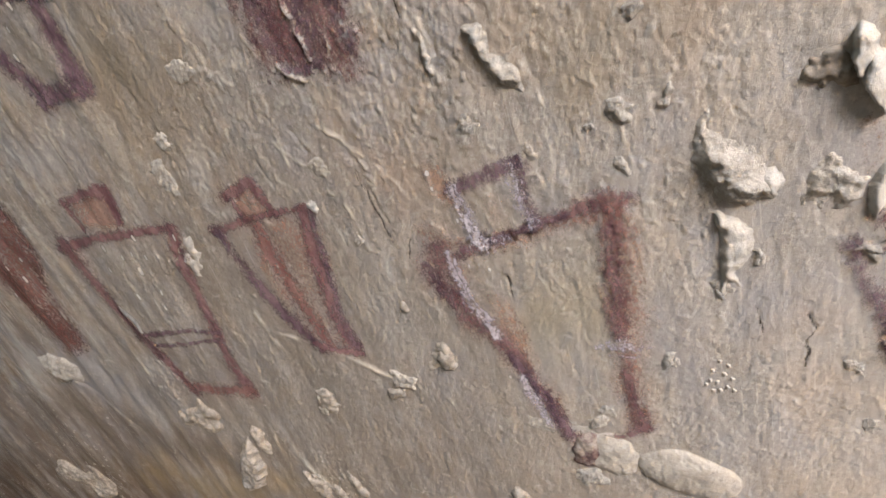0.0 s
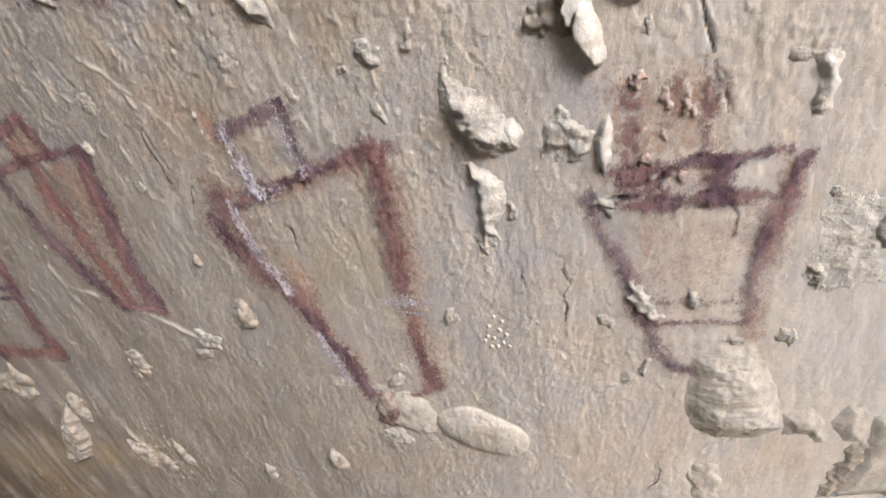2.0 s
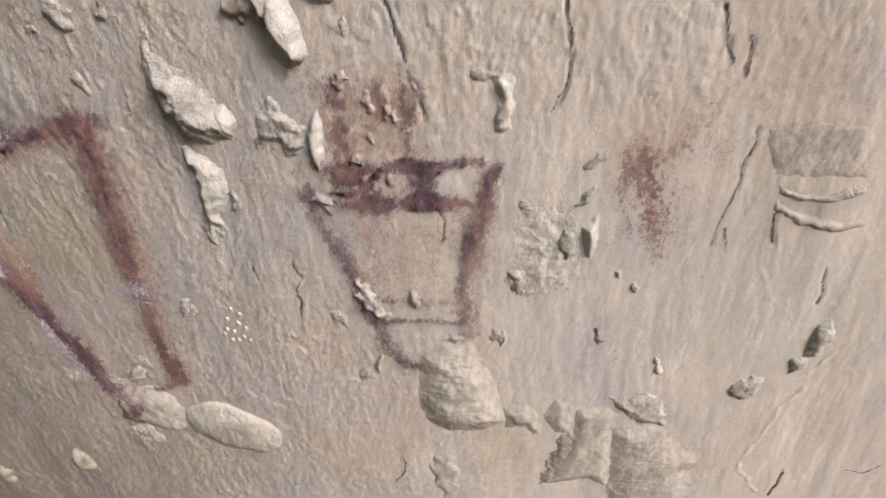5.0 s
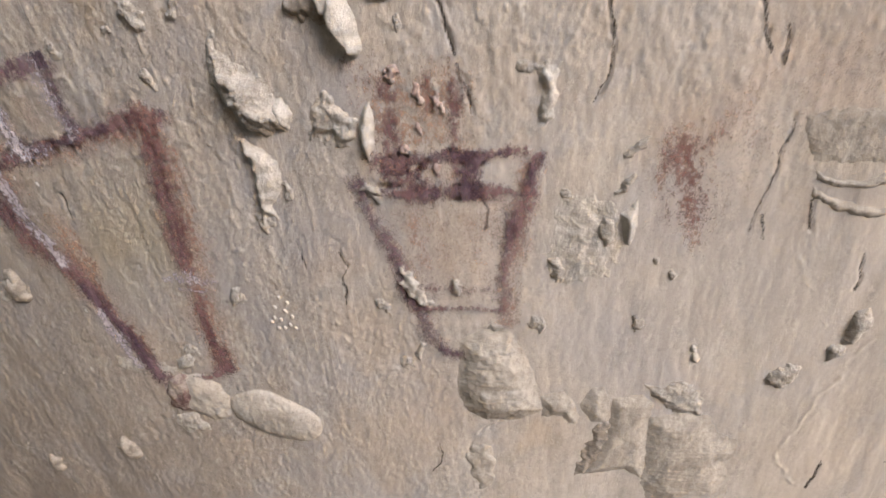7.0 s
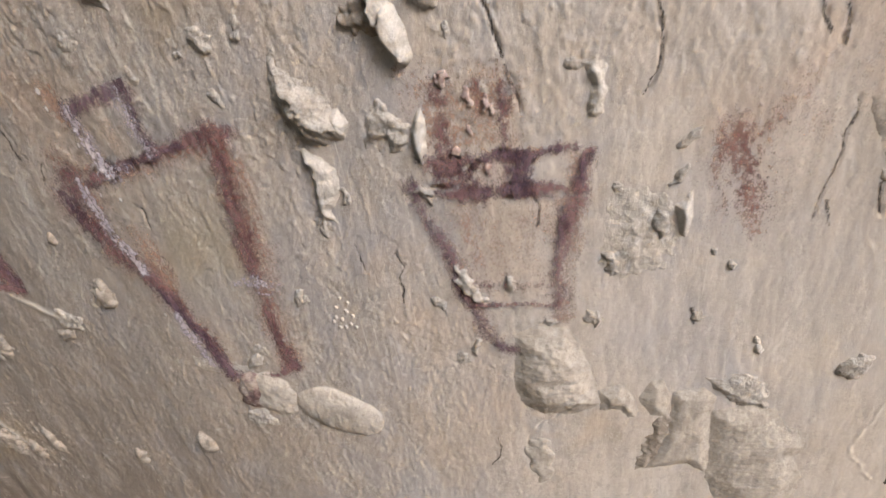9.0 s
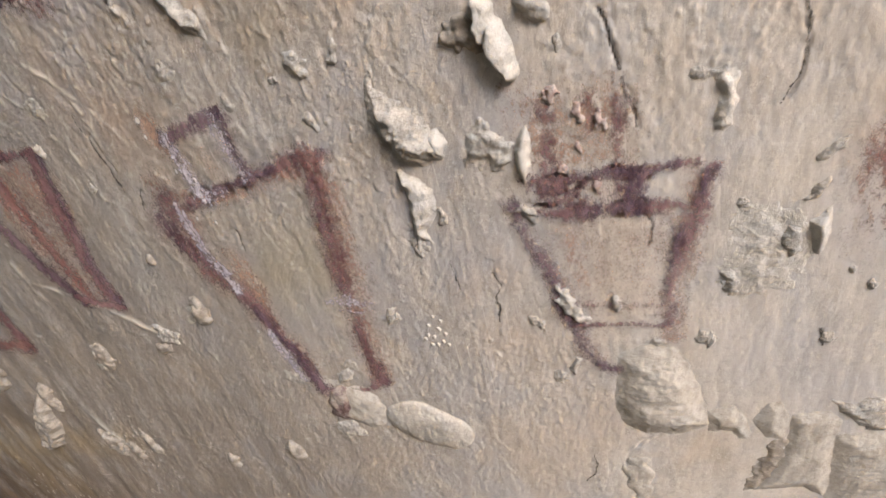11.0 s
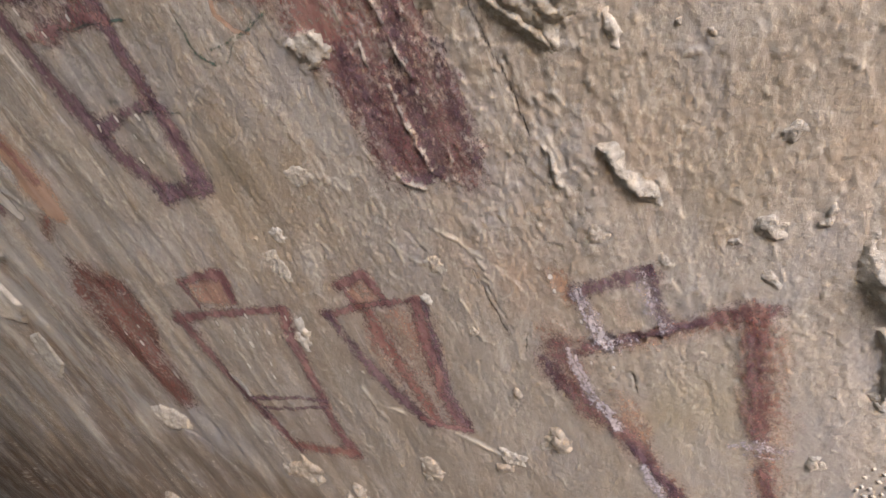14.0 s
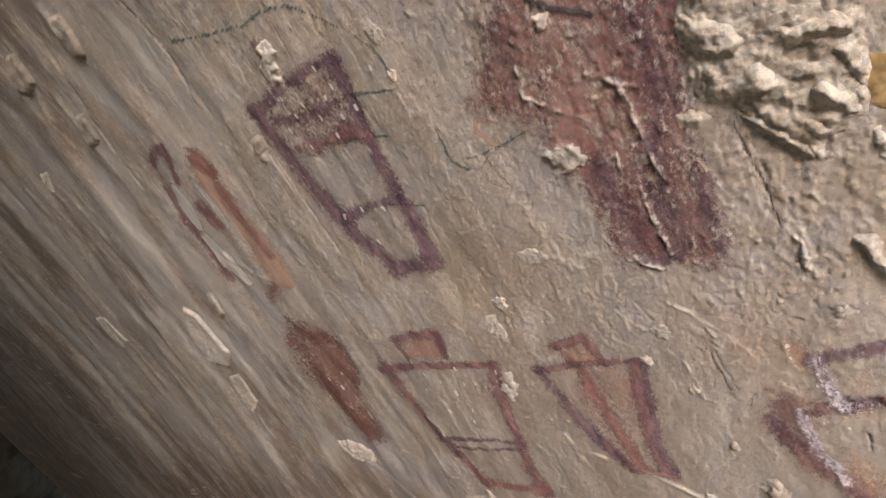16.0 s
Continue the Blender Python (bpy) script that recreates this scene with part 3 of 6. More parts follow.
# near-black coat that paints the shaded depth of cracks
CRACK_SHADE = paint_material("crack_shade", (0.045, 0.037, 0.03), (0.10, 0.082, 0.066), 0.85, 0.8)
GREEN = paint_material("green_chalk_line", (0.07, 0.13, 0.11), (0.14, 0.19, 0.16), 0.75, 1.2)
BLACK = paint_material("black_mark", (0.03, 0.03, 0.035), (0.08, 0.08, 0.085), 0.85, 0.8)


# ---- the large structure ----
# (u, v, ru, rv, colour, strength): stains, some tones also painting light and shade
STAINS_AND_LIGHT = [
    # far left: brown stone and the shade of its recess in one dark tone
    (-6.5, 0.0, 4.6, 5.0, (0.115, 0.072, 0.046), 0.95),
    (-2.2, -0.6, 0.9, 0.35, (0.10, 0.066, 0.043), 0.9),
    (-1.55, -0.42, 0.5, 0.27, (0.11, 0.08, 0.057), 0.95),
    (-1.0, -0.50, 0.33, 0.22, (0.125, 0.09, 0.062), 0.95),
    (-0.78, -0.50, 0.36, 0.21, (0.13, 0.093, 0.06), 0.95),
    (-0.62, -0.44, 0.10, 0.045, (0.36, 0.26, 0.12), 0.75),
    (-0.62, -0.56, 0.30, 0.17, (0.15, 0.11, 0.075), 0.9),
    # grey-brown left side, darkened further to paint the weaker light there
    (-0.25, -0.12, 0.48, 0.48, (0.225, 0.198, 0.17), 0.75),
    (-0.15, -0.42, 0.35, 0.22, (0.19, 0.155, 0.122), 0.7),
    (-1.45, 0.9, 0.30, 0.5, (0.19, 0.165, 0.14), 0.3),
    (-1.6, 0.2, 0.35, 0.4, (0.20, 0.175, 0.15), 0.3),
    # paler rock on the right, its tone also carrying the brighter light
    (1.1, -0.1, 0.85, 0.9, (0.60, 0.555, 0.50), 0.75),
    (-0.489, -0.311, 0.158, 0.046, (0.34, 0.25, 0.12), 0.6),
    (-0.727, -0.349, 0.165, 0.053, (0.36, 0.27, 0.13), 0.5),
    (-0.593, 0.745, 0.166, 0.109, (0.42, 0.40, 0.36), 0.5),
    (-0.633, 0.400, 0.193, 0.073, (0.33, 0.31, 0.28), 0.5),
    (-0.262, 0.293, 0.024, 0.029, (0.55, 0.54, 0.53), 0.7),
    (-0.665, -0.097, 0.148, 0.065, (0.24, 0.23, 0.23), 0.6),
    (-0.520, 0.347, 0.086, 0.019, (0.48, 0.47, 0.46), 0.5),
    (-0.307, 0.348, 0.109, 0.126, (0.32, 0.25, 0.16), 0.5),
    (-0.295, 0.434, 0.081, 0.036, (0.30, 0.25, 0.17), 0.4),
    (-0.076, 0.068, 0.048, 0.076, (0.44, 0.43, 0.41), 0.45),
    (0.185, 0.315, 0.052, 0.029, (0.34, 0.28, 0.19), 0.5),
    (0.287, 0.283, 0.034, 0.031, (0.34, 0.27, 0.19), 0.5),
    (0.003, 0.218, 0.024, 0.055, (0.42, 0.29, 0.20), 0.4),
    (0.053, 0.032, 0.029, 0.048, (0.40, 0.29, 0.19), 0.45),
    (0.128, 0.019, 0.057, 0.096, (0.36, 0.32, 0.23), 0.5),
    (0.765, 0.159, 0.054, 0.048, (0.50, 0.41, 0.33), 0.45),
    (0.687, 0.133, 0.048, 0.028, (0.50, 0.38, 0.29), 0.4),
    (0.899, -0.272, 0.093, 0.118, (0.52, 0.45, 0.37), 0.55),
    (0.750, -0.013, 0.065, 0.051, (0.36, 0.345, 0.335), 0.45),
    (0.379, -0.270, 0.066, 0.063, (0.44, 0.35, 0.26), 0.4),
    (0.561, -0.264, 0.027, 0.012, (0.46, 0.34, 0.20), 0.4),
    (0.802, 0.099, 0.039, 0.025, (0.46, 0.39, 0.28), 0.5),
    (0.813, 0.059, 0.036, 0.016, (0.30, 0.28, 0.265), 0.6),
    (0.470, 0.006, 0.034, 0.052, (0.48, 0.40, 0.30), 0.35),
    (0.092, 0.007, 0.085, 0.072, (0.33, 0.29, 0.21), 0.45),
    (0.123, 0.376, 0.052, 0.047, (0.33, 0.285, 0.22), 0.5),
    (0.189, 0.446, 0.029, 0.033, (0.38, 0.34, 0.28), 0.4),
    (0.116, 0.494, 0.022, 0.018, (0.30, 0.30, 0.30), 0.3),
    (-0.157, 0.431, 0.044, 0.038, (0.46, 0.45, 0.42), 0.4),
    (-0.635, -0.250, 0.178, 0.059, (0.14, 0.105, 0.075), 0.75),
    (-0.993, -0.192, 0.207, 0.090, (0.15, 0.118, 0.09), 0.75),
    (-0.739, -0.100, 0.103, 0.032, (0.19, 0.19, 0.21), 0.55),
    (-0.580, -0.044, 0.067, 0.027, (0.42, 0.42, 0.42), 0.5),
    (-0.366, 0.415, 0.105, 0.053, (0.25, 0.215, 0.17), 0.5),
    (0.227, 0.343, 0.083, 0.049, (0.29, 0.245, 0.19), 0.5),
    (0.304, 0.310, 0.036, 0.044, (0.32, 0.29, 0.25), 0.45),
    (-0.402, 0.486, 0.158, 0.073, (0.27, 0.235, 0.19), 0.4),
]

# cool grey and warm buff patches
for u, v, r in [(0.3410, 0.0317, 0.0376), (0.5905, -0.0150, 0.0351), (0.6606, 0.0557, 0.0401), (0.3840, 0.1791, 0.0313), (0.2310, -0.0604, 0.0369), (0.6320, -0.1298, 0.0498), (0.2617, 0.2086, 0.0231)] + [(0.2423, 0.0098, 0.0348), (-0.5271, 0.3410, 0.0345), (0.2973, 0.0897, 0.0260), (0.0895, -0.0453, 0.0403), (-0.7654, -0.0981, 0.0539)]:
    STAINS_AND_LIGHT.append((u, v, r, r * 1.3, (0.36, 0.36, 0.385), 0.5))
for u, v, r in [(0.3715, -0.1273, 0.0369), (0.4278, -0.1962, 0.0383), (0.3572, -0.0081, 0.0222), (0.7274, -0.2780, 0.0305)] + [(-0.0508, 0.2545, 0.0356), (0.0980, 0.1570, 0.0126), (0.1159, 0.3104, 0.0247), (0.2862, 0.2660, 0.0265)]:
    STAINS_AND_LIGHT.append((u, v, r, r * 1.3, (0.46, 0.37, 0.285), 0.45))
for u, v, r in [(-0.2777, 0.2780, 0.0205), (-0.0413, 0.0972, 0.0146)] + [(-0.6817, 0.7601, 0.0523), (-0.9239, 0.3541, 0.0596), (-0.8584, 0.5418, 0.0646)]:
    STAINS_AND_LIGHT.append((u, v, r * 0.5, r * 1.6, (0.52, 0.52, 0.52), 0.5))

# more dark brown at the far left, stone colour and painted shade together
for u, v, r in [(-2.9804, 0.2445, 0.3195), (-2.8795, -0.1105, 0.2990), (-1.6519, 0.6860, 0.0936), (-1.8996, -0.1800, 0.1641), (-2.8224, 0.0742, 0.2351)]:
    STAINS_AND_LIGHT.append((u, v, r * 0.8, r * 1.6, (0.105, 0.075, 0.056), 0.6))
for u, v, r in [(-1.1222, 0.5965, 0.0741), (-0.9733, 0.5091, 0.0701), (-1.0816, 0.2327, 0.0672), (-0.6920, 0.8295, 0.0510)]:
    STAINS_AND_LIGHT.append((u, v, r * 0.5, r * 1.6, (0.56, 0.545, 0.51), 0.5))


def mesh_from(name, verts, faces, material, even=True):
    me = bpy.data.meshes.new(name)
    me.vertices.add(len(verts))
    me.vertices.foreach_set("co", np.asarray(verts, np.float32).ravel())
    faces = np.asarray(faces, np.int32)
    me.loops.add(faces.size)
    me.loops.foreach_set("vertex_index", faces.ravel())
    me.polygons.add(len(faces))
    me.polygons.foreach_set("loop_start", np.arange(0, faces.size, 4, dtype=np.int32))
    me.update(calc_edges=True)
    me.polygons.foreach_set("use_smooth", np.full(len(faces), even))
    me.materials.append(material)
    return me


def quads(rows, cols):
    n = np.arange(rows * cols).reshape(rows, cols)
    return np.stack([n[:-1, :-1], n[:-1, 1:], n[1:, 1:], n[1:, :-1]], -1).reshape(-1, 4)


def build_wall():
    rows, cols = GU.shape
    verts = np.stack([GU, GV, GH], -1).reshape(-1, 3)
    faces = [quads(rows, cols)]
    rim = np.concatenate([np.arange(cols), np.arange(1, rows) * cols + cols - 1,
                          (rows - 1) * cols + np.arange(cols - 2, -1, -1), np.arange(rows - 2, 0, -1) * cols])
    # the cliff's body behind the face
    down = WALL.to_3x3().inverted() @ Vector((0, 2.4, 0.6))
    back = verts[rim] + np.array(down)
    n = len(verts) + np.arange(len(rim))
    faces.append(np.stack([rim, n, np.roll(n, -1), np.roll(rim, -1)], -1))
    faces.append(n[[[0, cols + rows - 2 + cols - 1, cols + rows - 2, cols - 1]]])
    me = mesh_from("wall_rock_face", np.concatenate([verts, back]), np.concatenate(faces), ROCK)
    tint = np.zeros((len(me.vertices), 4), np.float32)
    tint[:, :3] = 0.3
    wu = GU + 0.05 * fbm(GU / 0.12, GV / 0.3, 3, 51)
    wv = GV + 0.08 * fbm(GU / 0.12, GV / 0.3, 3, 57)
    for u, v, ru, rv, color, strength in STAINS_AND_LIGHT:
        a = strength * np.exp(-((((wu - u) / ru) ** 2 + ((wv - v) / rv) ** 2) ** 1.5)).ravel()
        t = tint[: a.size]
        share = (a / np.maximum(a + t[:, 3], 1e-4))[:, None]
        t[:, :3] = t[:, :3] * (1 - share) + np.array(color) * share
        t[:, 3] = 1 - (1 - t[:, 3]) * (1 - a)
    clean = np.zeros(len(me.vertices), np.float32)
    clean[: GB.size] = GB.ravel()
    me.attributes.new("bare", "FLOAT", "POINT").data.foreach_set("value", clean)
    crumbled = np.zeros(len(me.vertices), np.float32)
    crumbled[: GW.size] = GW.ravel()
    me.attributes.new("worn", "FLOAT", "POINT").data.foreach_set("value", crumbled)
    me.attributes.new("stain_and_light", "FLOAT_COLOR", "POINT").data.foreach_set("color", tint.ravel())
    ob = new("wall_rock_face", me)
    ob.matrix_world = WALL
    return tagged(ob, "grey-tan overhanging sandstone face, streaked and flaking", "rock wall", kind="structure")


def build_ground():
    n = Nodes("sandy_ground", 0.95)
    base = n.mix(n.span(n.noise(0.8, 1, 6), 0.35, 0.65), (0.30, 0.25, 0.19), (0.40, 0.34, 0.27))
    base = n.mix(n.span(n.noise(0.02, 1, 4, 0.7, 5.0), 0.5, 0.7, 0, 0.5), base, (0.22, 0.19, 0.15))
    n.finish(base, (n.noise(0.05, 1, 6), 0.02))
    steps = spaced([(-3000, 900), (-60, 20), (-8, 0.5), (8, 0.5), (60, 20), (3000, 900)])
    gx, gy = np.meshgrid(steps, steps)
    near = np.exp(-(gx**2 + gy**2) / 400)
    gz = near * 0.06 * fbm(gx / 1.5, gy / 1.5, 3, 61)
    me = mesh_from("ground", np.stack([gx, gy, gz], -1).reshape(-1, 3), quads(*gx.shape), n.material)
    return tagged(new("ground", me), "dry sandy ground below the rock face", "ground", kind="structure")


def build_shade_block():
    """An added rock mass out of view, behind and to the side of the eye: it keeps the low sky off the dark side of the
    face.
    """
    n = Nodes("shade_block_stone", 0.9)
    base = n.mix(n.span(n.noise(0.5, 0.4, 6), 0.35, 0.65), (0.24, 0.20, 0.155), (0.38, 0.33, 0.27))
    n.finish(base, (n.noise(0.1, 1, 6), 0.03))
    t, z = np.meshgrid(np.linspace(0, 1, 60), np.linspace(-0.2, 7.0, 50))
    turn = t * math.pi * 2
    top = 1 - 0.97 * smooth(5.0, 7.0, z)
    x = -3.95 + (4.3 + 0.5 * fbm(np.cos(turn) + 4, np.sin(turn) + z / 1.2, 3, 201)) * top * np.cos(turn)
    y = -4.4 + (1.3 + 0.3 * fbm(np.cos(turn) + 4, np.sin(turn) + z / 1.2, 3, 211)) * top * np.sin(turn)
    me = mesh_from("shade_block", np.stack([x, y, z], -1).reshape(-1, 3), quads(*t.shape), n.material)
    return tagged(new("wall_shade_block", me), "unseen brown rock mass, added to shade the left of the face", "rock wall", kind="structure")


build_wall()
build_ground()
build_shade_block()


def build_far_cliff():
    """The next rock mass along the cliff, beyond the dark rim of the face."""
    n = Nodes("far_cliff_stone", 0.9)
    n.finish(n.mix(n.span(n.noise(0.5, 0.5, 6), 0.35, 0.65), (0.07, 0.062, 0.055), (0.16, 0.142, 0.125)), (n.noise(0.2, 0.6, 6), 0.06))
    t, z = np.meshgrid(np.linspace(0, 2 * math.pi, 72), np.linspace(-0.3, 6.0, 50))
    swell = 1 + 0.22 * fbm(np.cos(t) * 1.6 + 5, np.sin(t) * 1.6 + z / 1.1, 4, 231) - 0.3 * smooth(2, 5, z)
    swell = swell * (1 - 0.96 * smooth(4.6, 6.0, z))
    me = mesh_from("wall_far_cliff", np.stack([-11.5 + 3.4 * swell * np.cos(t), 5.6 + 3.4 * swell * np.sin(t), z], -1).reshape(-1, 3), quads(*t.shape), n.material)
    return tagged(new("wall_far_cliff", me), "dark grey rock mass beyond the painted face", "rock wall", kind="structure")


build_far_cliff()


# ---- things on the face ----
def thing(name, u, v, label, category, group=""):
    ob = new(name)
    ob.empty_display_size = 0.02
    ob.matrix_world = WALL @ Matrix.Translation((u, v, float(face(np.array([u]), np.array([v]))[0])))
    return tagged(ob, label, category, group)


def under(ob, me, name, label=""):
    part = new(name, me)
    part.parent = ob
    return tagged(part, label)


def patch_mesh(name, home, lo, hi, shape, material, step=0.0016, shear=(0, 0), even=True):
    """Raised material on the face: shape(u, v) gives its height over the face; cells below the face are left out."""
    a, b = np.meshgrid(np.arange(lo[0], hi[0] + step, step), np.arange(lo[1], hi[1] + step, step))
    over = shape(a, b)
    h = face(a, b) + over
    lift = np.maximum(over, 0)
    verts = np.stack([a + shear[0] * lift - home[0], b + shear[1] * lift - home[1], h - home[2]], -1).reshape(-1, 3)
    faces = quads(*a.shape)
    faces = faces[(over.ravel()[faces] > -0.0018).any(1)]
    used = np.unique(faces)
    where = np.zeros(len(verts), np.int64)
    where[used] = np.arange(len(used))
    return mesh_from(name, verts[used], where[faces], material, even)


def home_of(ob):
    return WALL.inverted() @ ob.matrix_world.translation


def lump(name, axis, height, label, category, material=MUD, group="", rough=0.25, power=0.7, lean=(0, 0), shear=(0, 0), parent=None, part="body", seed=1, grain=0.012, step=0.0016):
    """A rounded or broken lump: axis gives the two ends and the half width; lean raises it towards +u and +v."""
    ua, va, ub, vb, half = axis
    uc, vc = (ua + ub) / 2, (va + vb) / 2
    long = math.hypot(ub - ua, vb - va) / 2
    cu, cv = (ub - ua) / (2 * long), (vb - va) / (2 * long)
    ob = parent or thing(name, uc, vc, label, category, group)
    reach, wave = long + half, max(half * 1.3, 0.007)

    def shape(u, v):
        x, y = (u - uc) * cu + (v - vc) * cv, -(u - uc) * cv + (v - vc) * cu
        x = x + 1.1 * rough * half * fbm(u / wave + seed, v / wave, 3, 70 + seed)
        y = y + 1.1 * rough * half * fbm(u / wave, v / wave + seed, 3, 80 + seed)
        r2 = (x / long) ** 2 + (y / half) ** 2
        dome = np.sign(1 - r2) * np.abs(1 - r2) ** power
        tip = 1 + lean[0] * (u - uc) / reach + lean[1] * (v - vc) / reach
        bits = rough * (0.5 * fbm(u / grain, v / grain, 3, 90 + seed) + 0.4 * np.abs(gnoise(u / grain / 2.5, v / grain / 2.5, 95 + seed)))
        return np.where(dome > 0, 0.5 * height * dome * (tip + bits), -0.004 * np.minimum(r2 - 1, 1))

    me = patch_mesh(part, home_of(ob), (uc - reach * 1.25, vc - reach * 1.25), (uc + reach * 1.25, vc + reach * 1.25), shape, material, step, shear)
    under(ob, me, part)
    return ob


def slab(name, outline, height, label, category, material=PALE, group="", rough=0.3, edge=0.006, lean=(0, 0), shear=(0, 0), parent=None, part="body", seed=1, grain=0.014, ridged=0.0, step=0.0016, strata=0.0):
    """A flake or crust with a ragged outline: steep at the rim, uneven on top."""
    pts = np.array(outline)
    lo, hi, mid = pts.min(0) - 0.008, pts.max(0) + 0.008, pts.mean(0)
    span = float((hi - lo).max()) / 2
    ob = parent or thing(name, float(mid[0]), float(mid[1]), label, category, group)

    def shape(u, v):
        d = area_field(u + 0.009 * rough * fbm(u / 0.012, v / 0.012, 2, 110 + seed), v + 0.009 * rough * fbm(u / 0.012, v / 0.012, 2, 120 + seed), outline)
        tip = np.maximum(1 + lean[0] * (u - mid[0]) / span + lean[1] * (v - mid[1]) / span, 0.08)
        bits = rough * (0.7 * fbm(u / grain, v / grain, 3, 130 + seed) + ridged * (0.35 - np.abs(fbm(u / grain / 2, v / grain / 2, 3, 140 + seed))))
        if strata:
            layer = (v - 0.12 * u) / 0.0085 + 1.6 * fbm(u / 0.05, v / 0.02, 3, 150 + seed)
            bits = bits + strata * (0.5 - np.abs(layer - np.floor(layer) - 0.5)) ** 0.6
        body = smooth(0, edge, d) ** 0.7 * np.maximum(tip + bits, 0.03)
        return np.where(d > 0, 0.50 * height * body, 0.6 * np.maximum(d, -0.006))

    under(ob, patch_mesh(part, home_of(ob), lo, hi, shape, material, step, shear), part)
    return ob


COATS = {}


def painting(u, v, label, group="painted figures"):
    ob = thing("rock_painting", u, v, label, "rock painting", group)
    COATS[ob] = 0
    return ob


def coat(ob, name, cover, lo, hi, material):
    """A coat of pigment that lies on the face's own grains, a fraction of a millimetre thick."""
    i0, i1 = np.searchsorted(US, lo[0]) - 1, np.searchsorted(US, hi[0]) + 1
    j0, j1 = np.searchsorted(VS, lo[1]) - 1, np.searchsorted(VS, hi[1]) + 1
    u, v, h = (g[j0:j1, i0:i1] for g in (GU, GV, GH))
    amount = cover(u, v) * (1 - 0.9 * GB[j0:j1, i0:i1])
    COATS[ob] += 1
    home = home_of(ob)
    rise = 0.00025 + 0.00012 * COATS[ob]
    verts = np.stack([u - home[0], v - home[1], h + rise - home[2]], -1).reshape(-1, 3)
    faces = quads(*u.shape)
    faces = faces[(amount.ravel()[faces] > 0.03).any(1)]
    used = np.unique(faces)
    where = np.zeros(len(verts), np.int64)
    where[used] = np.arange(len(used))
    me = mesh_from(name, verts[used], where[faces], material)
    me.attributes.new("cover", "FLOAT", "POINT").data.foreach_set("value", amount.ravel()[used].astype(np.float32))
    under(ob, me, name)


def stroke(ob, name, pts, material, strength=1.0, soft=1.0):
    p = np.array(pts)
    pad = p[:, 2].max() * 0.8 * soft + 0.004

    def cover(u, v):
        a = u + 0.004 * fbm(u / 0.02, v / 0.03, 2, 160)
        d, half, _ = line_field(a, v + 0.004 * fbm(u / 0.03, v / 0.02, 2, 165), pts)
        return strength * np.clip(1 + (0.30 - d / np.maximum(half, 0.0012)) / (1.15 * soft), 0, 1)

    coat(ob, name, cover, p.min(0)[:2] - pad, p.max(0)[:2] + pad, material)


def crack(label, pts):
    """A crack along one of the grooves: a thin dark line paints the shade inside it."""
    mid = pts[len(pts) // 2]
    ob = thing("rock_crack", mid[0], mid[1], label, "rock crack", "cracks")
    COATS[ob] = 0
    stroke(ob, "seam", [(u, v, 0.0018) for u, v, w in pts], CRACK_SHADE, 0.85)


def wash(ob, name, outline, material, strength=1.0, soft=0.012):
    p = np.array(outline)

    def cover(u, v):
        d = area_field(u + 0.010 * fbm(u / 0.03, v / 0.05, 3, 170), v + 0.010 * fbm(u / 0.04, v / 0.03, 3, 175), outline)
        return strength * np.clip((d + soft) / (2 * soft), 0, 1)

    coat(ob, name, cover, p.min(0) - soft - 0.012, p.max(0) + soft + 0.012, material)


# large trapezoid with a square top
fig = painting(*(0.1034, 0.0204), "large purple-red painted trapezoid outline with a square top")
stroke(fig, "top_wash", [(0.0289, 0.2074, 0.0232), (0.0361, 0.1803, 0.0236)], ORANGE, 0.7)
stroke(fig, "inner_wash", [(0.0822, 0.1661, 0.0288), (0.0831, 0.1462, 0.0234)], HAZE, 0.5)
stroke(fig, "red_halo", [(0.0051, 0.1367, 0.0437), (0.0170, 0.0983, 0.0478), (0.0237, 0.0264, 0.0500), (0.0517, -0.0006, 0.0434), (0.0669, -0.0535, 0.0308), (0.0897, -0.1284, 0.0284)], FADED, 0.7)
stroke(fig, "red_halo", [(0.0494, 0.1164, 0.0276), (0.1270, 0.1297, 0.0258), (0.1984, 0.1457, 0.0322), (0.1983, 0.0903, 0.0477), (0.1952, 0.0282, 0.0473), (0.1878, -0.0487, 0.0378), (0.1846, -0.1453, 0.0324)], FADED, 0.7)
stroke(fig, "orange_edge", [(0.0683, 0.1140, 0.0182), (0.1069, 0.1192, 0.0200)], ORANGE, 0.5)
stroke(fig, "orange_edge", [(0.0518, 0.0523, 0.0219), (0.0626, 0.0153, 0.0262), (0.0712, -0.0204, 0.0200)], ORANGE, 0.5)
stroke(fig, "top_bar", [(0.0470, 0.1882, 0.0198), (0.0686, 0.1939, 0.0194), (0.0971, 0.1997, 0.0177), (0.1182, 0.2040, 0.0120)], PURPLE, 1.1)
stroke(fig, "top_side", [(0.0452, 0.1885, 0.0175), (0.0485, 0.1683, 0.0165), (0.0541, 0.1438, 0.0156), (0.0593, 0.1236, 0.0158)], MAROON, 0.62)
stroke(fig, "top_side", [(0.1180, 0.2029, 0.0196), (0.1172, 0.1759, 0.0178), (0.1179, 0.1538, 0.0159), (0.1210, 0.1339, 0.0161)], PURPLE, 0.8)
stroke(fig, "shoulder", [(0.0317, 0.1129, 0.0175), (0.0567, 0.1190, 0.0146), (0.0908, 0.1283, 0.0142), (0.1221, 0.1338, 0.0149), (0.1523, 0.1420, 0.0167), (0.1859, 0.1489, 0.0237), (0.2141, 0.1490, 0.0179)], MAROON, 0.95)
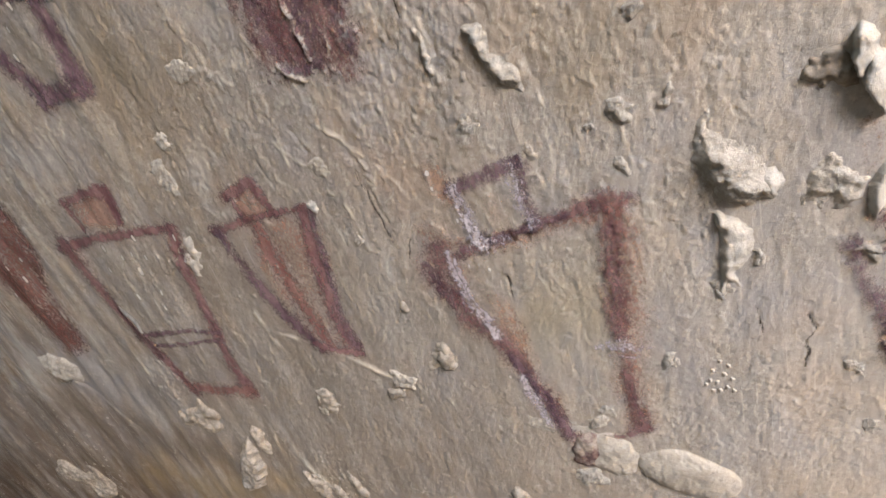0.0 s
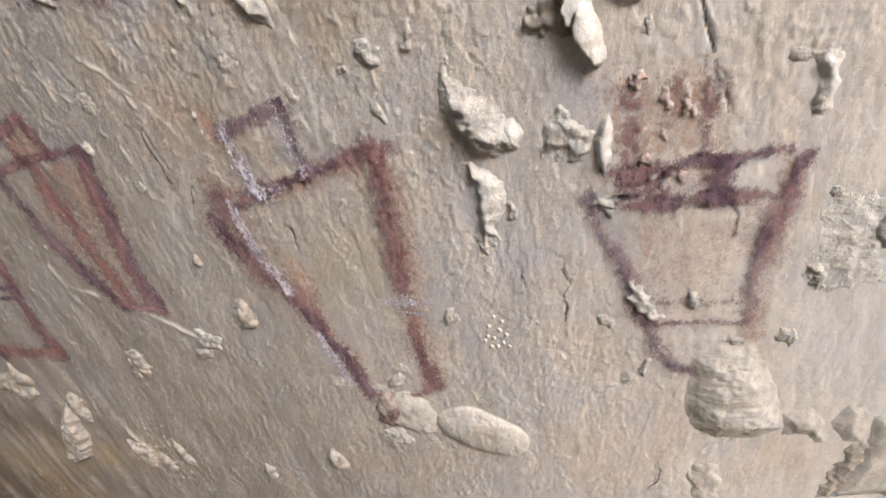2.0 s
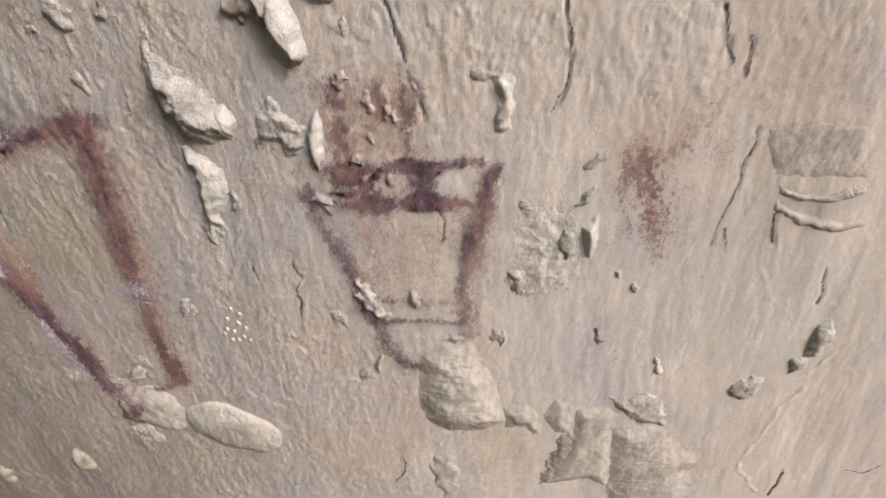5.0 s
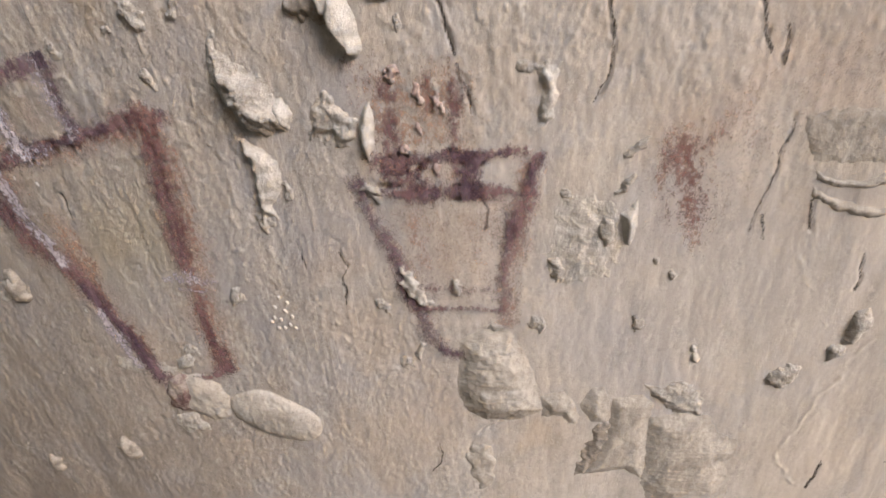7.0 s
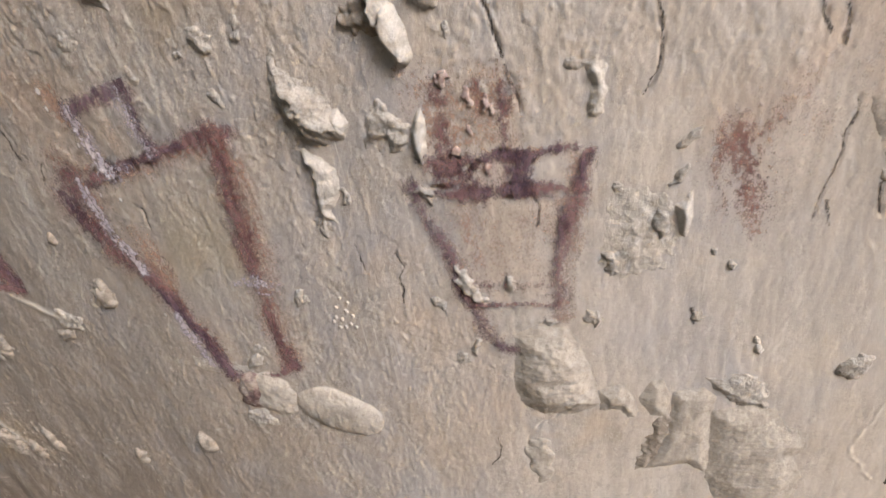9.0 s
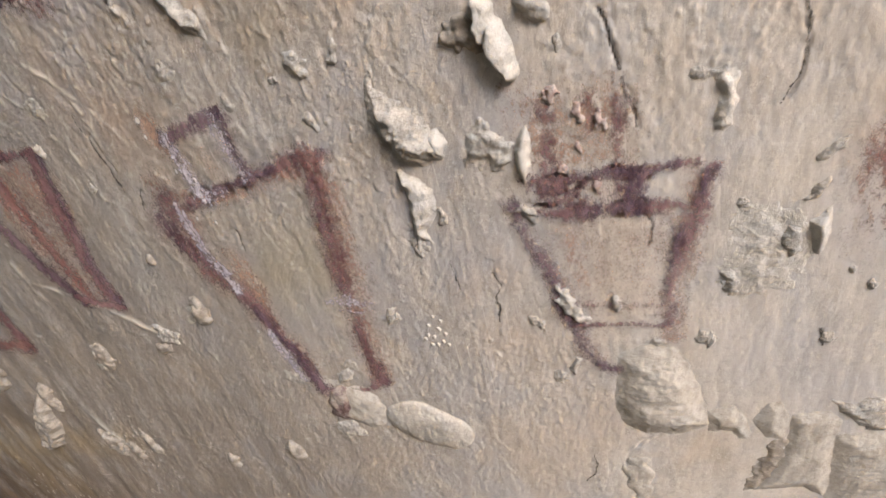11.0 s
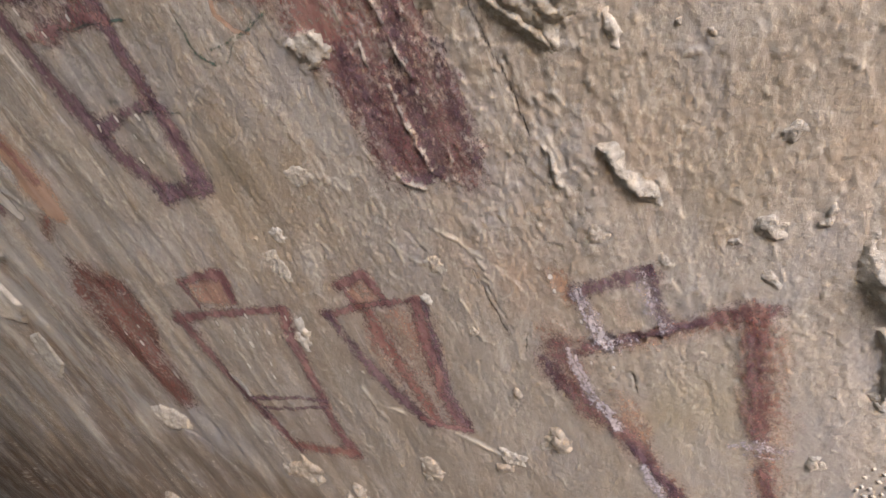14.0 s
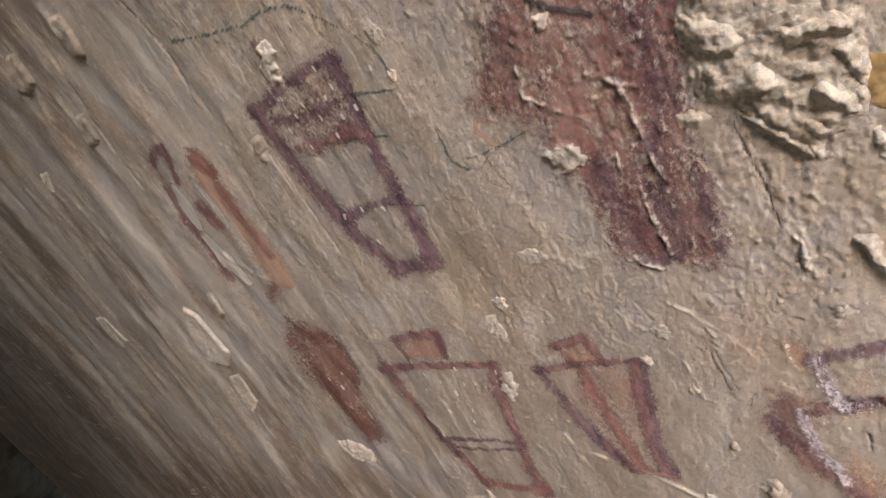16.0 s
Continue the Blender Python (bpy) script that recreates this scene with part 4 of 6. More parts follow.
stroke(fig, "shoulder_shade", [(0.0706, 0.1228, 0.0072), (0.1001, 0.1290, 0.0094), (0.1280, 0.1342, 0.0091), (0.1523, 0.1420, 0.0078)], PURPLE, 0.9)
stroke(fig, "corner", [(0.0071, 0.1219, 0.0277), (-0.0048, 0.1008, 0.0387), (-0.0053, 0.0775, 0.0328), (0.0063, 0.0524, 0.0292)], MAROON, 0.9)
stroke(fig, "corner_shade", [(-0.0089, 0.1013, 0.0168), (-0.0074, 0.0778, 0.0197), (0.0033, 0.0543, 0.0159)], PURPLE, 0.8)
stroke(fig, "long_side", [(0.0064, 0.0645, 0.0315), (0.0202, 0.0266, 0.0321), (0.0444, -0.0019, 0.0282), (0.0602, -0.0373, 0.0204), (0.0748, -0.0810, 0.0194), (0.0897, -0.1284, 0.0213), (0.1018, -0.1658, 0.0231)], MAROON, 0.9)
stroke(fig, "long_side_shade", [(0.0547, -0.0309, 0.0109), (0.0748, -0.0810, 0.0153), (0.0897, -0.1284, 0.0170), (0.1009, -0.1628, 0.0173)], PURPLE, 1.0)
stroke(fig, "side", [(0.1984, 0.1457, 0.0278), (0.1968, 0.1100, 0.0229), (0.1920, 0.0571, 0.0258), (0.1861, -0.0087, 0.0209)], RED, 0.74)
stroke(fig, "side_shade", [(0.1924, 0.1233, 0.0165), (0.1874, 0.0714, 0.0219), (0.1851, 0.0291, 0.0226), (0.1826, -0.0132, 0.0185)], MAROON, 0.68)
stroke(fig, "side", [(0.1868, -0.0340, 0.0157), (0.1853, -0.0910, 0.0173), (0.1869, -0.1472, 0.0180)], RED, 0.85)
stroke(fig, "side_shade", [(0.1825, -0.0568, 0.0102), (0.1854, -0.0998, 0.0131), (0.1884, -0.1452, 0.0175)], MAROON, 0.9)
stroke(fig, "foot", [(0.1920, -0.1470, 0.0189), (0.1693, -0.1631, 0.0110), (0.1456, -0.1660, 0.0112)], MAROON, 0.9)
stroke(fig, "white_scrape", [(0.0461, 0.1915, 0.0133), (0.0503, 0.1680, 0.0179), (0.0547, 0.1437, 0.0171), (0.0589, 0.1223, 0.0184)], CHALK, 0.68)
stroke(fig, "white_scrape", [(0.1084, 0.1988, 0.0167), (0.1126, 0.1736, 0.0148), (0.1148, 0.1531, 0.0129), (0.1193, 0.1342, 0.0154)], CHALK, 0.52)
stroke(fig, "white_scrape", [(0.0573, 0.1211, 0.0255), (0.0900, 0.1250, 0.0158)], CHALK, 0.47)
stroke(fig, "white_scrape", [(0.0182, 0.1131, 0.0108), (0.0190, 0.0867, 0.0122), (0.0248, 0.0548, 0.0137), (0.0341, 0.0256, 0.0152), (0.0478, -0.0021, 0.0141)], CHALK, 0.90)
stroke(fig, "white_scrape", [(0.0256, 0.1085, 0.0059), (0.0261, 0.0782, 0.0074), (0.0328, 0.0461, 0.0074), (0.0444, 0.0248, 0.0087)], CHALK, 0.90)
stroke(fig, "white_scrape", [(0.0603, -0.0670, 0.0093), (0.0697, -0.1045, 0.0162), (0.0795, -0.1435, 0.0137)], CHALK, 0.84)
stroke(fig, "white_scrape", [(0.1550, -0.0244, 0.0097), (0.1824, -0.0226, 0.0165), (0.2108, -0.0280, 0.0093)], CHALK, 0.71)
stroke(fig, "white_scrape", [(0.1625, -0.0354, 0.0061), (0.1979, -0.0393, 0.0070)], CHALK, 0.66)
for u, v, w in [(0.0234, 0.2103, 0.0047), (0.0242, 0.1934, 0.0035), (0.0428, 0.1537, 0.0042), (0.0382, 0.0959, 0.0031), (0.0610, 0.0917, 0.0031), (0.0470, -0.0621, 0.0035)]:
    stroke(fig, "white_speck", [(u, v + 0.001, w), (u, v - 0.001, w)], CLAY, 1.3)

# trapezoid with a banded top
fig = painting(*(0.4649, 0.0183), "purple painted trapezoid with banded top and orange-red bars")
wash(fig, "orange_wash", [(0.4057, 0.1769), (0.4398, 0.1816), (0.4886, 0.1697), (0.4930, 0.1044), (0.4048, 0.1031), (0.4014, 0.1479)], ORANGE, 0.7, 0.020)
wash(fig, "inner_wash", [(0.4067, 0.0593), (0.5249, 0.0562), (0.5178, -0.0668), (0.4379, -0.0608)], HAZE, 0.4, 0.025)
stroke(fig, "halo", [(0.5449, 0.0859, 0.0280), (0.5324, 0.0278, 0.0326), (0.5230, -0.0331, 0.0296), (0.5205, -0.0812, 0.0226)], HAZE, 0.7)
stroke(fig, "halo", [(0.3920, 0.0661, 0.0256), (0.4061, 0.0113, 0.0269), (0.4275, -0.0497, 0.0283), (0.4400, -0.1096, 0.0269)], HAZE, 0.5)
stroke(fig, "bar", [(0.4235, 0.1639, 0.0225), (0.4281, 0.1566, 0.0190)], MAROON, 0.8)
stroke(fig, "bar", [(0.4251, 0.1384, 0.0158), (0.4226, 0.1168, 0.0191), (0.4182, 0.0915, 0.0246)], MAROON, 0.75)
stroke(fig, "bar", [(0.4841, 0.1638, 0.0131), (0.4799, 0.1399, 0.0135), (0.4794, 0.1091, 0.0112)], MAROON, 0.72)
stroke(fig, "bar", [(0.4559, 0.1647, 0.0177), (0.4631, 0.1416, 0.0200)], RED, 0.55)
wash(fig, "band_fill", [(0.4032, 0.1094), (0.5021, 0.1036), (0.5037, 0.0605), (0.4125, 0.0646)], MAROON, 0.5, 0.008)
stroke(fig, "corner", [(0.4090, 0.0975, 0.0245), (0.4258, 0.0935, 0.0274), (0.4397, 0.0844, 0.0196)], MAROON, 0.75)
stroke(fig, "top_band", [(0.4261, 0.0960, 0.0166), (0.4532, 0.1019, 0.0143), (0.4975, 0.1010, 0.0141), (0.5246, 0.1015, 0.0111), (0.5444, 0.1026, 0.0092)], MAROON, 0.9)
stroke(fig, "top_band_shade", [(0.4533, 0.1029, 0.0086), (0.4791, 0.1017, 0.0085), (0.5020, 0.0996, 0.0066), (0.5299, 0.1010, 0.0074)], PURPLE, 0.9)
stroke(fig, "low_band", [(0.4105, 0.0692, 0.0141), (0.4429, 0.0651, 0.0140), (0.4727, 0.0678, 0.0138), (0.4966, 0.0659, 0.0137), (0.5249, 0.0638, 0.0116), (0.5488, 0.0630, 0.0096)], MAROON, 0.85)
stroke(fig, "low_band_shade", [(0.4430, 0.0657, 0.0100), (0.4725, 0.0656, 0.0089), (0.4967, 0.0691, 0.0127)], PURPLE, 0.8)
stroke(fig, "cross_bar", [(0.4974, 0.0975, 0.0160), (0.4923, 0.0827, 0.0202), (0.4895, 0.0670, 0.0196)], PURPLE, 0.95)
stroke(fig, "cross_bar", [(0.4514, 0.0965, 0.0048), (0.4475, 0.0837, 0.0044), (0.4442, 0.0678, 0.0060)], MAROON, 0.7)
stroke(fig, "long_side", [(0.3885, 0.0776, 0.0202), (0.3944, 0.0457, 0.0136), (0.4046, 0.0208, 0.0149), (0.4132, -0.0031, 0.0131)], PURPLE, 0.95)
stroke(fig, "long_side", [(0.4148, -0.0084, 0.0131), (0.4171, -0.0286, 0.0145), (0.4313, -0.0714, 0.0150), (0.4376, -0.1017, 0.0130), (0.4569, -0.1225, 0.0120), (0.4977, -0.1277, 0.0095)], PURPLE, 0.75)
stroke(fig, "side", [(0.5521, 0.0961, 0.0138), (0.5455, 0.0679, 0.0172), (0.5368, 0.0444, 0.0177), (0.5286, 0.0164, 0.0173), (0.5214, -0.0201, 0.0149), (0.5194, -0.0683, 0.0123)], MAROON, 0.82)
stroke(fig, "side_shade", [(0.5522, 0.0927, 0.0083), (0.5452, 0.0757, 0.0104)], PURPLE, 0.9)
stroke(fig, "side_shade", [(0.5289, 0.0394, 0.0109), (0.5243, 0.0107, 0.0103), (0.5183, -0.0264, 0.0096)], PURPLE, 0.7)
stroke(fig, "hem", [(0.4176, -0.0354, 0.0090), (0.4671, -0.0388, 0.0088), (0.5178, -0.0428, 0.0076)], MAROON, 0.65)
stroke(fig, "hem", [(0.4319, -0.0642, 0.0069), (0.4715, -0.0618, 0.0079), (0.5178, -0.0654, 0.0067)], MAROON, 0.85)

# small striped trapezoid
fig = painting(*(-0.2131, 0.1067), "small maroon painted trapezoid with three long stripes")
wash(fig, "pink_wash", [(-0.2318, 0.1889), (-0.137, 0.194), (-0.1621, -0.0181), (-0.2179, -0.006), (-0.2444, 0.1188)], FADED, 0.55)
stroke(fig, "top_wash", [(-0.2456, 0.2342, 0.0251), (-0.2271, 0.2119, 0.0329)], ORANGE, 0.6)
wash(fig, "head_wash", [(-0.2446, 0.2360), (-0.1992, 0.2431), (-0.1900, 0.2216), (-0.1894, 0.1964), (-0.2415, 0.1964)], FADED, 1.0, 0.006)
stroke(fig, "head", [(-0.2474, 0.2273, 0.0180), (-0.2253, 0.2328, 0.0191), (-0.2016, 0.2391, 0.0187), (-0.1952, 0.2202, 0.0175), (-0.1886, 0.1948, 0.0136)], DEEP, 1.1)
stroke(fig, "head", [(-0.2449, 0.2253, 0.0111), (-0.2345, 0.1970, 0.0098)], DEEP, 0.9)
stroke(fig, "shoulder", [(-0.2944, 0.1853, 0.0163), (-0.2391, 0.1924, 0.0144), (-0.1803, 0.1969, 0.0113), (-0.1356, 0.1967, 0.0097)], DEEP)
stroke(fig, "long_side", [(-0.2889, 0.1829, 0.0198), (-0.2705, 0.1079, 0.023), (-0.2461, 0.0449, 0.0239), (-0.2155, -0.0111, 0.0219)], DUSK, 0.95)
stroke(fig, "middle_stripe", [(-0.2233, 0.1877, 0.0273), (-0.2175, 0.1159, 0.0307), (-0.2086, 0.0518, 0.032), (-0.199, -0.0068, 0.022)], RED)
stroke(fig, "side", [(-0.1464, 0.1917, 0.0228), (-0.158, 0.1263, 0.026), (-0.1682, 0.0397, 0.0269), (-0.1611, -0.0201, 0.0229)], DEEP)
stroke(fig, "side_shade", [(-0.1354, 0.1922, 0.0112), (-0.1482, 0.1252, 0.0119), (-0.1618, 0.0439, 0.0149), (-0.1594, -0.0162, 0.0141)], DUSK, 0.8)
stroke(fig, "foot", [(-0.2217, -0.0038, 0.0158), (-0.1887, -0.0151, 0.0155), (-0.1546, -0.0263, 0.0153)], DEEP)

# trapezoid crossed by two bars
fig = painting(*(-0.4892, 0.0709), "maroon painted trapezoid outline crossed by two thin bars")
wash(fig, "pink_wash", [(-0.5196, 0.2661), (-0.4414, 0.2623), (-0.4633, 0.2172), (-0.5299, 0.2216)], FADED, 0.6)
wash(fig, "head_wash", [(-0.5285, 0.2709), (-0.4366, 0.2707), (-0.4477, 0.2229), (-0.5322, 0.2198)], FADED, 1.0, 0.008)
stroke(fig, "head", [(-0.5333, 0.2662, 0.0177), (-0.4818, 0.2722, 0.0218), (-0.4407, 0.2688, 0.0228), (-0.4421, 0.2485, 0.0200), (-0.4477, 0.2229, 0.0157)], DEEP, 1.05)
stroke(fig, "head", [(-0.5314, 0.2641, 0.0161), (-0.5298, 0.2223, 0.0132)], DEEP, 0.95)
stroke(fig, "shoulder", [(-0.6125, 0.1977, 0.0226), (-0.5183, 0.2059, 0.0187), (-0.4328, 0.2031, 0.0152), (-0.363, 0.2016, 0.0194)], DEEP)
stroke(fig, "long_side", [(-0.595, 0.2007, 0.0386), (-0.5831, 0.1048, 0.0272), (-0.5624, 0.0297, 0.0283), (-0.5402, -0.031, 0.0252), (-0.522, -0.0914, 0.0291)], DEEP)
stroke(fig, "long_side_shade", [(-0.5785, 0.1099, 0.0168), (-0.5667, 0.0415, 0.021), (-0.5447, -0.0187, 0.018)], BLACK, 0.5)
stroke(fig, "side", [(-0.363, 0.2016, 0.0251), (-0.3811, 0.1424, 0.0252), (-0.3898, 0.0644, 0.0224), (-0.3943, 0.0224, 0.0281), (-0.4003, -0.0331, 0.0249), (-0.3942, -0.0922, 0.0354)], DEEP)
stroke(fig, "bar", [(-0.5481, 0.0267, 0.0127), (-0.4654, 0.0345, 0.012), (-0.3873, 0.0242, 0.0113)], DUSK, 0.95)
stroke(fig, "bar", [(-0.5357, 0.0075, 0.0104), (-0.4719, 0.0077, 0.011), (-0.3932, 0.0115, 0.0104)], DUSK, 0.85)
stroke(fig, "foot", [(-0.5286, -0.0812, 0.0227), (-0.4617, -0.0906, 0.0292), (-0.3906, -0.0921, 0.0223)], RED)

for u, v, w in [(-0.5104, 0.1892, 0.0066), (-0.4389, 0.1963, 0.0056), (-0.4603, 0.1736, 0.0057), (-0.4845, 0.1687, 0.0050), (-0.4636, 0.1438, 0.0075), (-0.5021, 0.1044, 0.0052), (-0.4505, 0.1054, 0.0050), (-0.5266, 0.1533, 0.0051), (-0.3656, 0.1867, 0.0038), (-0.4574, 0.0799, 0.0051), (-0.4370, 0.1662, 0.0040)]:
    stroke(fig, "white_speck", [(u, v + 0.003, w), (u, v - 0.003, w)], CLAY, 1.2)
stroke(fig, "pale_streak", [(-0.5638, 0.0874, 0.0072), (-0.5554, 0.0644, 0.0145), (-0.5513, 0.0355, 0.0074)], CLAY, 0.8)

# solid slender figure
fig = painting(*(-0.7623, 0.1615), "solid brown-red painted tapering shape")
stroke(fig, "head_mark", [(-0.7433, 0.4100, 0.0273), (-0.7802, 0.3841, 0.0390)], BROWNRED, 0.7)
wash(fig, "body", [(-0.7893, 0.3434), (-0.7298, 0.3180), (-0.6727, 0.2749), (-0.6779, 0.2050), (-0.7108, 0.1385), (-0.7167, 0.0112), (-0.8003, -0.0085), (-0.8076, 0.1045), (-0.8519, 0.1902), (-0.8354, 0.2785)], BROWNRED, 0.8, 0.018)
stroke(fig, "body_edge", [(-0.7744, 0.3391, 0.0241), (-0.7479, 0.2872, 0.0286), (-0.6904, 0.2733, 0.0277), (-0.6806, 0.2122, 0.0281), (-0.7187, 0.1461, 0.0226)], BROWNRED, 0.65)
stroke(fig, "body_shade", [(-0.8042, 0.2005, 0.0397), (-0.7753, 0.1455, 0.0468), (-0.7646, 0.0653, 0.0524), (-0.7505, 0.0165, 0.0480)], BROWNRED, 0.65)
for u, v, w in [(-0.7274, 0.1901, 0.0056), (-0.7520, 0.1566, 0.0067), (-0.8152, 0.1287, 0.0060), (-0.7691, 0.1833, 0.0048)]:
    stroke(fig, "white_speck", [(u, v + 0.003, w), (u, v - 0.003, w)], CLAY, 1.2)

# pale streaked figure
fig = painting(*(-0.7912, 0.577), "faded orange and purple streaked painted shape")
stroke(fig, "arc", [(-0.8465, 0.6989, 0.0209), (-0.8101, 0.7128, 0.0254), (-0.7794, 0.7065, 0.0250), (-0.7894, 0.6762, 0.0229), (-0.8054, 0.6499, 0.0182)], MAROON, 1.16)
stroke(fig, "orange_streak", [(-0.7153, 0.6596, 0.0486), (-0.7241, 0.6071, 0.0575), (-0.7212, 0.5370, 0.0667), (-0.7097, 0.4620, 0.0707), (-0.7111, 0.4245, 0.0452)], ORANGE, 1.59)
stroke(fig, "orange_head", [(-0.7189, 0.6672, 0.0341), (-0.7009, 0.6425, 0.0339)], RED, 1.23)
stroke(fig, "orange_edge", [(-0.7075, 0.6160, 0.0221), (-0.7044, 0.5356, 0.0254), (-0.6984, 0.4697, 0.0208)], RED, 1.01)
stroke(fig, "pale_core", [(-0.7638, 0.6383, 0.0203), (-0.7468, 0.5725, 0.0283), (-0.7473, 0.4876, 0.0267)], CLAY, 0.72)
stroke(fig, "purple_edge", [(-0.8572, 0.6425, 0.0324), (-0.8713, 0.5835, 0.0361), (-0.8575, 0.5285, 0.0365), (-0.8566, 0.4680, 0.0489)], MAROON, 1.23)
stroke(fig, "purple_mark", [(-0.7901, 0.5914, 0.0342), (-0.7768, 0.5593, 0.0369)], MAROON, 1.30)
stroke(fig, "white_streak", [(-0.8272, 0.6440, 0.0232), (-0.8387, 0.6071, 0.0473), (-0.8436, 0.5669, 0.0241)], CLAY, 1.74)
stroke(fig, "white_streak", [(-0.8470, 0.5368, 0.0285), (-0.8316, 0.4839, 0.0494), (-0.8104, 0.4347, 0.0247)], CLAY, 1.74)

# banded trapezoid
fig = painting(*(-0.4281, 0.5639), "purple painted trapezoid with cross bands and white specks")
wash(fig, "purple_wash", [(-0.5045, 0.6772), (-0.357, 0.6848), (-0.3545, 0.6156), (-0.3586, 0.589), (-0.4771, 0.6014)], DEEP, 0.5)
stroke(fig, "top_blob", [(-0.4485, 0.7487, 0.0317), (-0.4493, 0.7298, 0.0426), (-0.454, 0.7002, 0.0261)], DEEP, 0.75)
stroke(fig, "top_band", [(-0.5286, 0.6814, 0.0194), (-0.4477, 0.6937, 0.0206), (-0.3896, 0.6979, 0.0167), (-0.3463, 0.6913, 0.0188)], DUSK, 0.95)
stroke(fig, "long_side", [(-0.5251, 0.6845, 0.0324), (-0.5138, 0.6267, 0.0381), (-0.5069, 0.5682, 0.0338), (-0.4884, 0.5044, 0.0367), (-0.4677, 0.449, 0.0289), (-0.4378, 0.3965, 0.0313)], DUSK)
stroke(fig, "side", [(-0.348, 0.6955, 0.0233), (-0.3544, 0.6427, 0.0223), (-0.3586, 0.589, 0.0192), (-0.3653, 0.528, 0.0262), (-0.365, 0.4652, 0.029), (-0.3718, 0.3949, 0.032)], DUSK)
stroke(fig, "side_shade", [(-0.3446, 0.6834, 0.0107), (-0.3504, 0.6412, 0.0111), (-0.3568, 0.5844, 0.0096), (-0.3615, 0.5182, 0.012)], DUSK, 0.8)
stroke(fig, "band", [(-0.4941, 0.6604, 0.017), (-0.4183, 0.6463, 0.0199), (-0.3723, 0.647, 0.0121)], DUSK, 0.8)
stroke(fig, "band", [(-0.4624, 0.6788, 0.0112), (-0.4092, 0.6828, 0.0107), (-0.36, 0.6749, 0.0091)], DUSK, 0.5)
stroke(fig, "band", [(-0.484, 0.6153, 0.0179), (-0.4402, 0.6074, 0.0182), (-0.3811, 0.6088, 0.0295), (-0.3562, 0.5923, 0.0201)], DEEP, 0.85)
stroke(fig, "low_band", [(-0.4808, 0.4946, 0.0185), (-0.4272, 0.5038, 0.018), (-0.3717, 0.5033, 0.02), (-0.3519, 0.4936, 0.0128)], DUSK, 0.9)
stroke(fig, "foot", [(-0.4472, 0.395, 0.0245), (-0.4028, 0.3975, 0.0262), (-0.3651, 0.3936, 0.0245)], DUSK, 0.9)
for u, v in [(-0.4775, 0.4988), (-0.4407, 0.5015), (-0.4009, 0.4925), (-0.427, 0.475), (-0.4431, 0.4459), (-0.4582, 0.6831), (-0.4517, 0.6541), (-0.3772, 0.6929), (-0.3671, 0.6665), (-0.3516, 0.6301), (-0.4121, 0.64), (-0.4565, 0.6101), (-0.4013, 0.6115), (-0.2992, 0.6628), (-0.4282, 0.6621), (-0.4756, 0.641), (-0.3852, 0.6581), (-0.3772, 0.6276)]:
    stroke(fig, "white_speck", [(u, v + 0.0022, 0.0045), (u, v - 0.0022, 0.004)], CLAY, 1.5)

# green scribbled lines
fig = painting(*(-0.3934, 0.7716), "thin green scribbled chalk lines on grey rock", "scribbles")
stroke(fig, "line", [(-0.586, 0.8176, 0.005), (-0.5121, 0.7952, 0.004), (-0.4482, 0.7784, 0.0037), (-0.3895, 0.7753, 0.0035), (-0.3523, 0.7562, 0.0026), (-0.3134, 0.7186, 0.0027)], GREEN, 1.1)
stroke(fig, "line", [(-0.298, 0.7018, 0.0037), (-0.2864, 0.6801, 0.0046), (-0.278, 0.6473, 0.004)], GREEN, 1.0)
fig = painting(*(-0.3185, 0.6366), "short green chalk lines across the banded trapezoid", "scribbles")
stroke(fig, "line", [(-0.3817, 0.649, 0.0034), (-0.3339, 0.6425, 0.0047), (-0.2822, 0.6279, 0.0033)], GREEN, 1.0)
stroke(fig, "line", [(-0.4577, 0.6087, 0.0039), (-0.4094, 0.6016, 0.0046), (-0.3275, 0.5826, 0.0036)], GREEN, 1.0)
stroke(fig, "line", [(-0.3872, 0.4964, 0.0036), (-0.335, 0.4804, 0.0035)], GREEN, 0.8)
fig = painting(*(-0.2116, 0.5107), "faint green chalk lines beside the red figure", "scribbles")
stroke(fig, "line", [(-0.2625, 0.5683, 0.0033), (-0.2613, 0.526, 0.0034), (-0.2441, 0.5107, 0.004)], GREEN, 0.85)
stroke(fig, "line", [(-0.2377, 0.5226, 0.0027), (-0.193, 0.5246, 0.0032), (-0.1542, 0.5298, 0.0031)], GREEN, 0.85)
stroke(fig, "line", [(-0.2305, 0.5051, 0.002), (-0.2067, 0.5203, 0.0026), (-0.1749, 0.5313, 0.0019)], GREEN, 0.7)

# big filled maroon figure
fig = painting(*(-0.0724, 0.5031), "large maroon-red filled painted shape, scratched and flaking")
wash(fig, "body", [(-0.1392, 0.6781), (-0.1345, 0.6423), (-0.1840, 0.6100), (-0.2076, 0.5778), (-0.1668, 0.5481), (-0.1497, 0.5162), (-0.1321, 0.4772), (-0.1152, 0.4351), (-0.1156, 0.3827), (-0.1095, 0.3420), (-0.0597, 0.3366), (-0.0095, 0.3160), (0.0008, 0.3773), (-0.0011, 0.4669), (-0.0056, 0.5094), (0.0115, 0.5568), (0.0228, 0.6103), (0.0230, 0.6418), (-0.0952, 0.7030)], RED, 0.82, 0.012)
